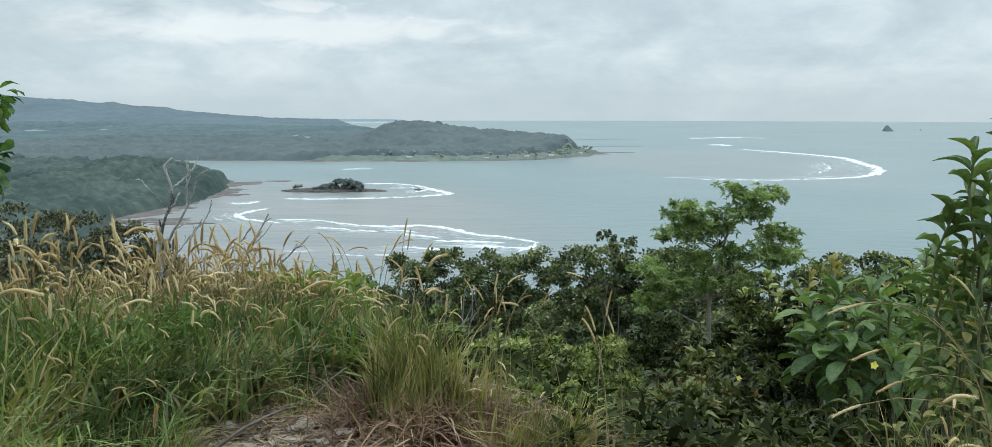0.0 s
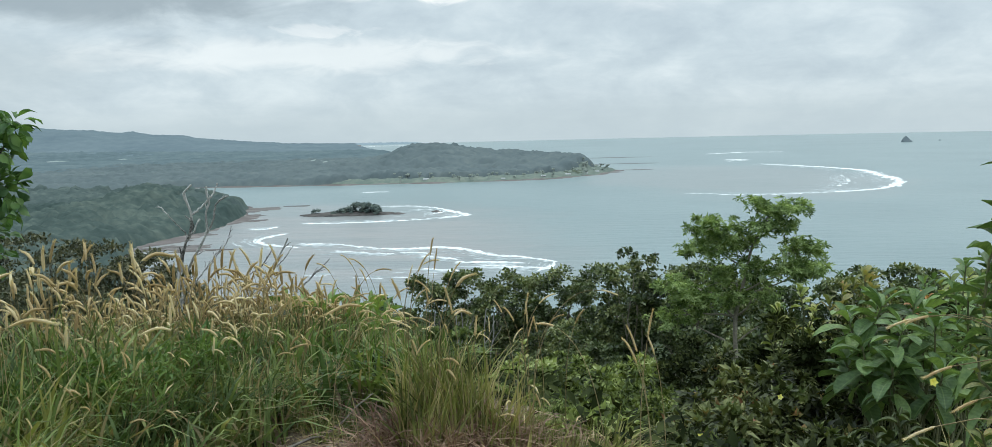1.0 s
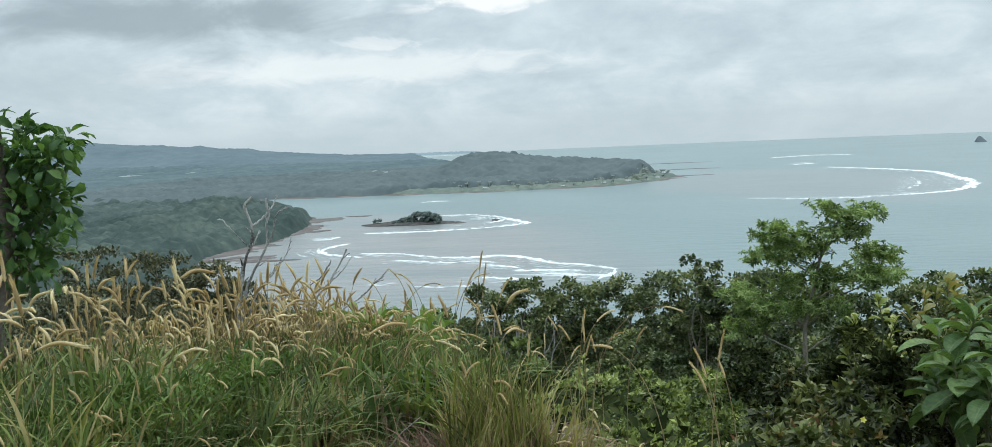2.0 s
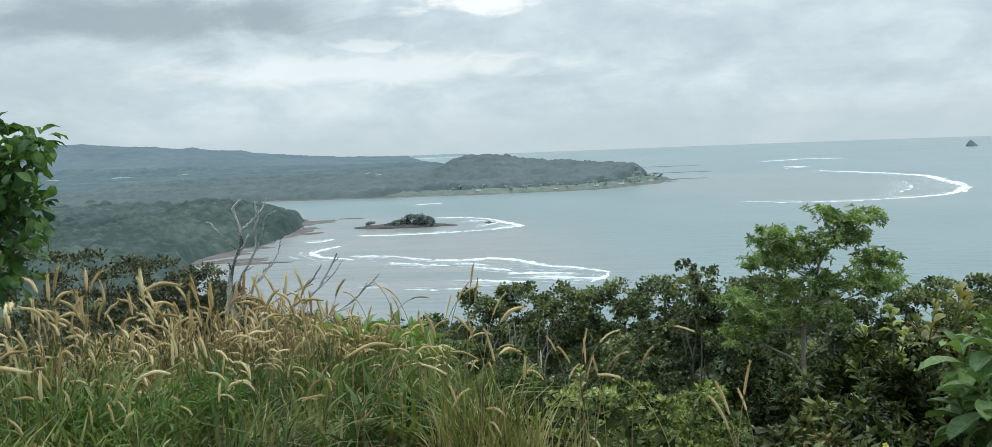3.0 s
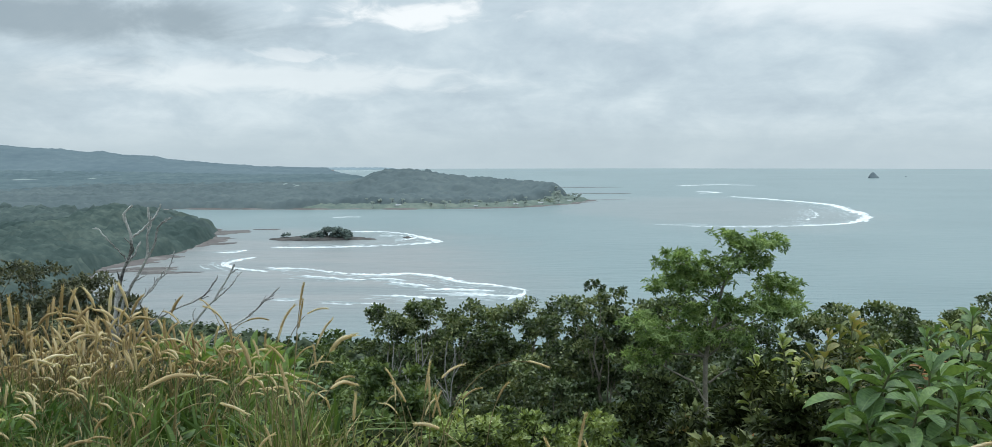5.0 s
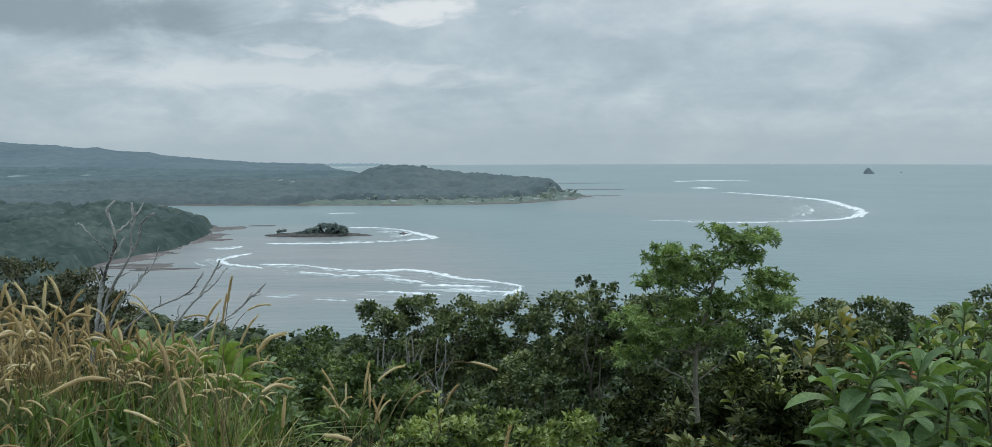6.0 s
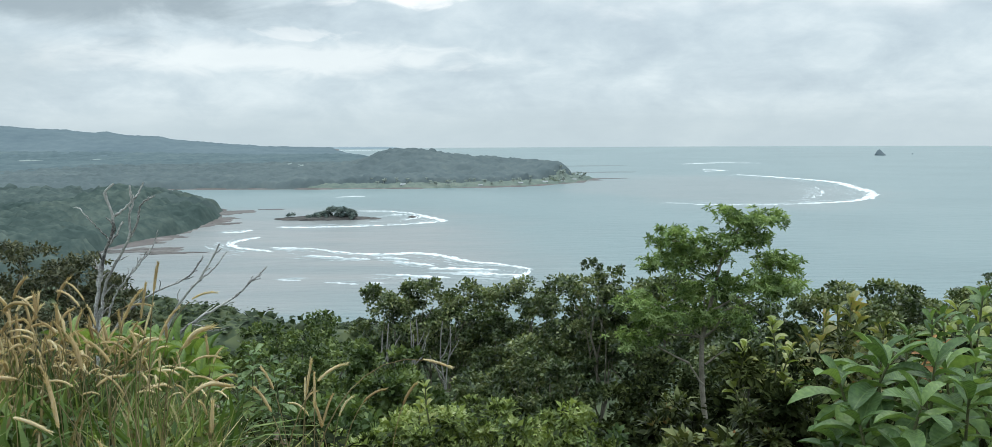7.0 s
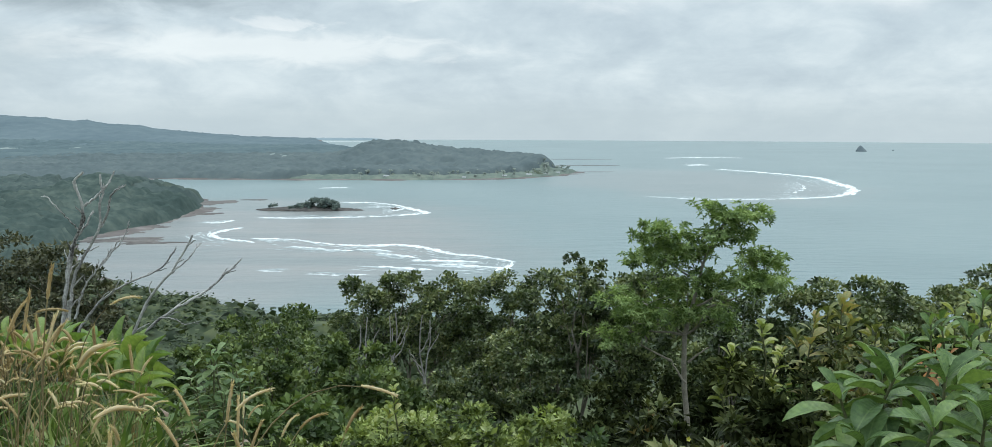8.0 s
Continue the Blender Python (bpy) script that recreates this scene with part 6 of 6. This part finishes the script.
leafy_shrub("yellowish_shrub", 2.5, 8.25, "upright shrub with yellow-green young leaves", ((2.55, 8.2, 0.0), (2.36, 8.2, -0.17), (2.72, 8.25, -0.2), (2.52, 8.3, -0.36), (2.3, 8.3, -0.42), (2.68, 8.3, -0.42)), 0.115, GOLD, 15, 0.12, (0.0, 2.4))
leafy_shrub("yellowish_shrub", 3.6, 9.6, "upright shrub with olive and yellow-green leaves", spread(3.7, 9.6, -0.12, 0.42, 12, 0.5), 0.19, leaf_meshes(ROUND_LEAF, LEAF_OLIVE, "round olive"), 14, 0.25, (-0.2, 2.0))
leafy_shrub("yellowish_shrub", 4.35, 8.7, "upright shrub with yellow-green young leaves", spread(4.3, 8.7, 0.1, 0.35, 7, 0.4), 0.17, GOLD, 11, 0.3, (0.1, 1.7))
# bushes in the same leaf with painted shade, under the pale shoots
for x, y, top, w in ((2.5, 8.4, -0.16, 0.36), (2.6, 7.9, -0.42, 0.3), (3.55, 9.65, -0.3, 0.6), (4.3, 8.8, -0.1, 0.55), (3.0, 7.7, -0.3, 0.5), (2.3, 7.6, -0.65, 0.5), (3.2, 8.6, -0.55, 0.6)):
    tree("dark_bush", (x, y), 1, w, "dense dark green bush below paler shoots", LEAF_SHADED, 14, 150, 0.08, flat_leaf(0.5), 0.05, "bush", "bushes at the edge", 0, 0.03, (0.3, 0.45), top=top)
leafy_shrub("rusty_shoot", 2.95, 6.65, "young shoot with orange-brown leaves among green shrubs", ((2.9, 6.6, 0.24), (2.98, 6.62, 0.21)), 0.09, leaf_meshes(BIG_LEAF, LEAF_ORANGE, "orange"), 9, 0.12, (-0.3, 1.3))
GINGER = "clump of upright bright green broad leaves"
for x, y, top in ((-1.55, 7.2, 0.12), (-1.3, 7.0, 0.16), (-1.75, 7.05, 0.2), (-1.15, 6.75, 0.18), (-1.45, 6.7, 0.22), (-1.1, 6.45, 0.14)):
    leafy_shrub("ginger_plant", x, y, GINGER, [(x + dx, y + dy, top + dz) for dx, dy, dz in ((-0.1, -0.05, 0.02), (0.12, 0.05, -0.05), (0.0, 0.1, -0.02))], 0.29, FRESH, 7, 0.6, (-0.4, 1.7), thick=0.016)
leafy_shrub("leafy_shrub", -1.73, 10.3, "round shrub with drooping mid-green leaves", [(-1.73 + 0.36 * math.cos(q * 2.4) * (q / 12) ** 0.5, 10.3 + 0.3 * math.sin(q * 2.4) * (q / 12) ** 0.5, -0.68 - 0.035 * q) for q in range(13)], 0.18, leaf_meshes(BIG_LEAF, LEAF_DROOP, "droop"), 13, 0.5, (-0.7, 0.8))
leafy_shrub("young_plant", 0.02, 8.7, "young upright plant with pale yellow-green leaves", ((0.02, 8.7, -0.58), (0.14, 8.75, -0.8), (-0.12, 8.7, -0.84), (0.06, 8.55, -0.9), (-0.02, 8.85, -0.76)), 0.105, GOLD, 26, 0.6, (0.1, 1.6))


def flower(x, y, z):
    root = thing("flower", (x, y, z), "small pale yellow flower among bush leaves", "flower", "yellow flowers")
    a = np.arange(5) * 1.2566
    tm = long_leaf(4, 0.8, 0.1, 0.1)
    for q in a:
        way = np.array([[math.cos(q), -0.8 + 0.3 * math.sin(q), math.sin(q)]])
        me = mesh("petal", tm[0], tm[1], PETAL, True)
        shared_part("petal", me, root, turned(frames(way, np.array([[0, -1.0, 0.3]]))[0], (0, 0, 0), 0.022))


BUSH = "low leafy bush with some rust-tipped leaves"
for x, y, top, w in ((1.2, 5.75, -0.30, 0.36), (1.5, 5.95, -0.36, 0.36), (1.78, 6.9, -0.30, 0.42), (1.4, 6.9, -0.46, 0.36), (2.0, 8.35, -0.62, 0.36), (2.35, 8.0, -0.56, 0.32), (0.95, 5.2, -0.34, 0.32), (1.5, 5.0, -0.38, 0.32),
                     (1.85, 5.3, -0.3, 0.34), (0.62, 4.6, -0.36, 0.28), (1.15, 4.55, -0.36, 0.3), (1.55, 4.2, -0.22, 0.32), (1.9, 6.2, -0.28, 0.36), (2.9, 8.0, -0.4, 0.45), (3.3, 8.3, -0.25, 0.45), (3.6, 8.8, -0.1, 0.55), (0.8, 6.1, -0.58, 0.32)):
    tree("leafy_bush", (x, y), 1, w, BUSH, LEAF_RUST, 18, 84, 0.096, small_leaf(0.4, 0.10, 0.28), 0.05, "bush", "bushes at the edge", 0, 0.03, (0.2, 0.34), top=top, tips=LEAF_TIP_RUST, tip_size=0.62)
for x, y, z in ((1.01, 5.23, -0.29), (1.56, 3.55, 0.5), (1.5, 5.3, -0.1), (2.05, 8.1, -0.75)):
    flower(x, y, z)
HERB = "bright green herb with small pale-tipped leaves"
for x, y, top, w in ((0.3, 8.75, -0.68, 0.42), (0.62, 9.35, -0.86, 0.4), (1.1, 8.9, -0.74, 0.36), (-0.32, 8.25, -0.80, 0.28), (0.0, 9.9, -1.12, 0.45), (-0.75, 8.8, -1.02, 0.32), (1.45, 9.4, -1.0, 0.34), (0.05, 7.3, -0.72, 0.34),
                     (0.62, 7.5, -0.78, 0.34), (-0.45, 7.0, -0.52, 0.32), (-0.2, 6.1, -0.38, 0.3), (0.3, 6.2, -0.46, 0.3), (-0.1, 7.9, -0.6, 0.34), (0.75, 8.3, -0.72, 0.36), (-0.62, 7.7, -0.62, 0.3), (0.18, 5.1, -0.16, 0.26), (0.42, 5.3, -0.24, 0.28)):
    tree("green_herb", (x, y), 1, w, HERB, LEAF_HERB, 16, 120, 0.068, small_leaf(0.46), 0.05, "herb", "herbs at the edge", 0, 0.025, (0.24, 0.38), top=top, tips=LEAF_TIP, tip_size=0.8)
for x, y, top, w in ((-1.75, 4.75, 0.5, 0.3), (-1.95, 4.35, 0.48, 0.32), (-2.3, 4.2, 0.5, 0.35)):
    tree("feathery_herb", (x, y), 1, w, "green feathery herb among the grass", LEAF_FEATHER, 12, 110, 0.075, small_leaf(0.2), 0.15, "herb", "herbs in the grass", 0, 0.02, (0.35, 0.5), top=top)
for x, y, top, w in ((-1.4, 12, -1.7, 0.8), (-0.2, 12, -1.9, 0.8), (1.0, 12.2, -2.0, 0.8), (-2.4, 13, -2.1, 0.9), (2.0, 12.2, -2.2, 0.8), (-3.2, 15, -2.9, 1.1), (-1.6, 14.5, -2.8, 1.0), (0.4, 14, -2.7, 1.0), (3.4, 12, -2.3, 0.8),
                     (4.4, 11.2, -1.0, 0.8), (5.2, 11.6, -0.9, 0.9), (6.0, 12.4, -1.1, 1.0), (4.4, 9.8, -0.5, 0.7), (-4.6, 17, -3.6, 1.2), (-5.8, 18.5, -4.2, 1.3), (-6.8, 20, -4.6, 1.4)):
    tree("green_bush", (x, y), 1, w, "rounded mid-green bush on the slope", LEAF_MID, 15, 180, 0.11, flat_leaf(0.6), 0.05, "bush", "bushes on the slope", 0, 0.03, (0.26, 0.4), top=top, pad=0.6)


# ---- the tree whose branches hang in beside the path ----
def side_tree(x, y):
    z = float(land(x, y)) - 0.05
    root = thing("side_tree", (x, y, z), "leafy tree with broad dark and bright green leaves", "tree")
    part("trunk", tube(bent((0, 0, 0), (0.3, 0, 2.6 - z), 9, 0.06), np.linspace(0.10, 0.035, 9), 8), BARK, root, "", True)
    spots = ((-4.45, 8.1, 1.62, 0.18), (-4.78, 8.1, 1.6, 0.28), (-4.6, 8.0, 1.42, 0.24), (-4.9, 8.2, 1.3, 0.34), (-4.55, 8.1, 1.1, 0.2), (-4.85, 8.0, 0.95, 0.3), (-5.0, 8.3, 0.8, 0.4),
             (-4.95, 8.2, 0.55, 0.3), (-5.15, 8.1, 1.6, 0.38), (-5.3, 8.2, 1.3, 0.45), (-5.2, 8.1, 0.5, 0.4), (-5.7, 8.2, 1.7, 0.5), (-5.9, 8.2, 1.4, 0.5))
    for sx, sy, sz, r in spots:
        c = np.array([sx - 0.1 - x, sy - y, sz - z])
        foot = np.array([0.15, 0, np.clip(c[2] - 0.5, 0.4, 2.3)])
        part("limb", tube(bent(foot, c, 6, 0.08), np.linspace(0.022, 0.006, 6), 5), BARK, root)
        part("foliage", leaf_cloud(c[None], np.array([r]), int(230 * r), 0.165, long_leaf(4, 0.62, 0.1, 0.3, 0.02, 0.5), 0.9, 0.7, -0.2), LEAF_SIDE, root)


side_tree(-5.55, 8.2)
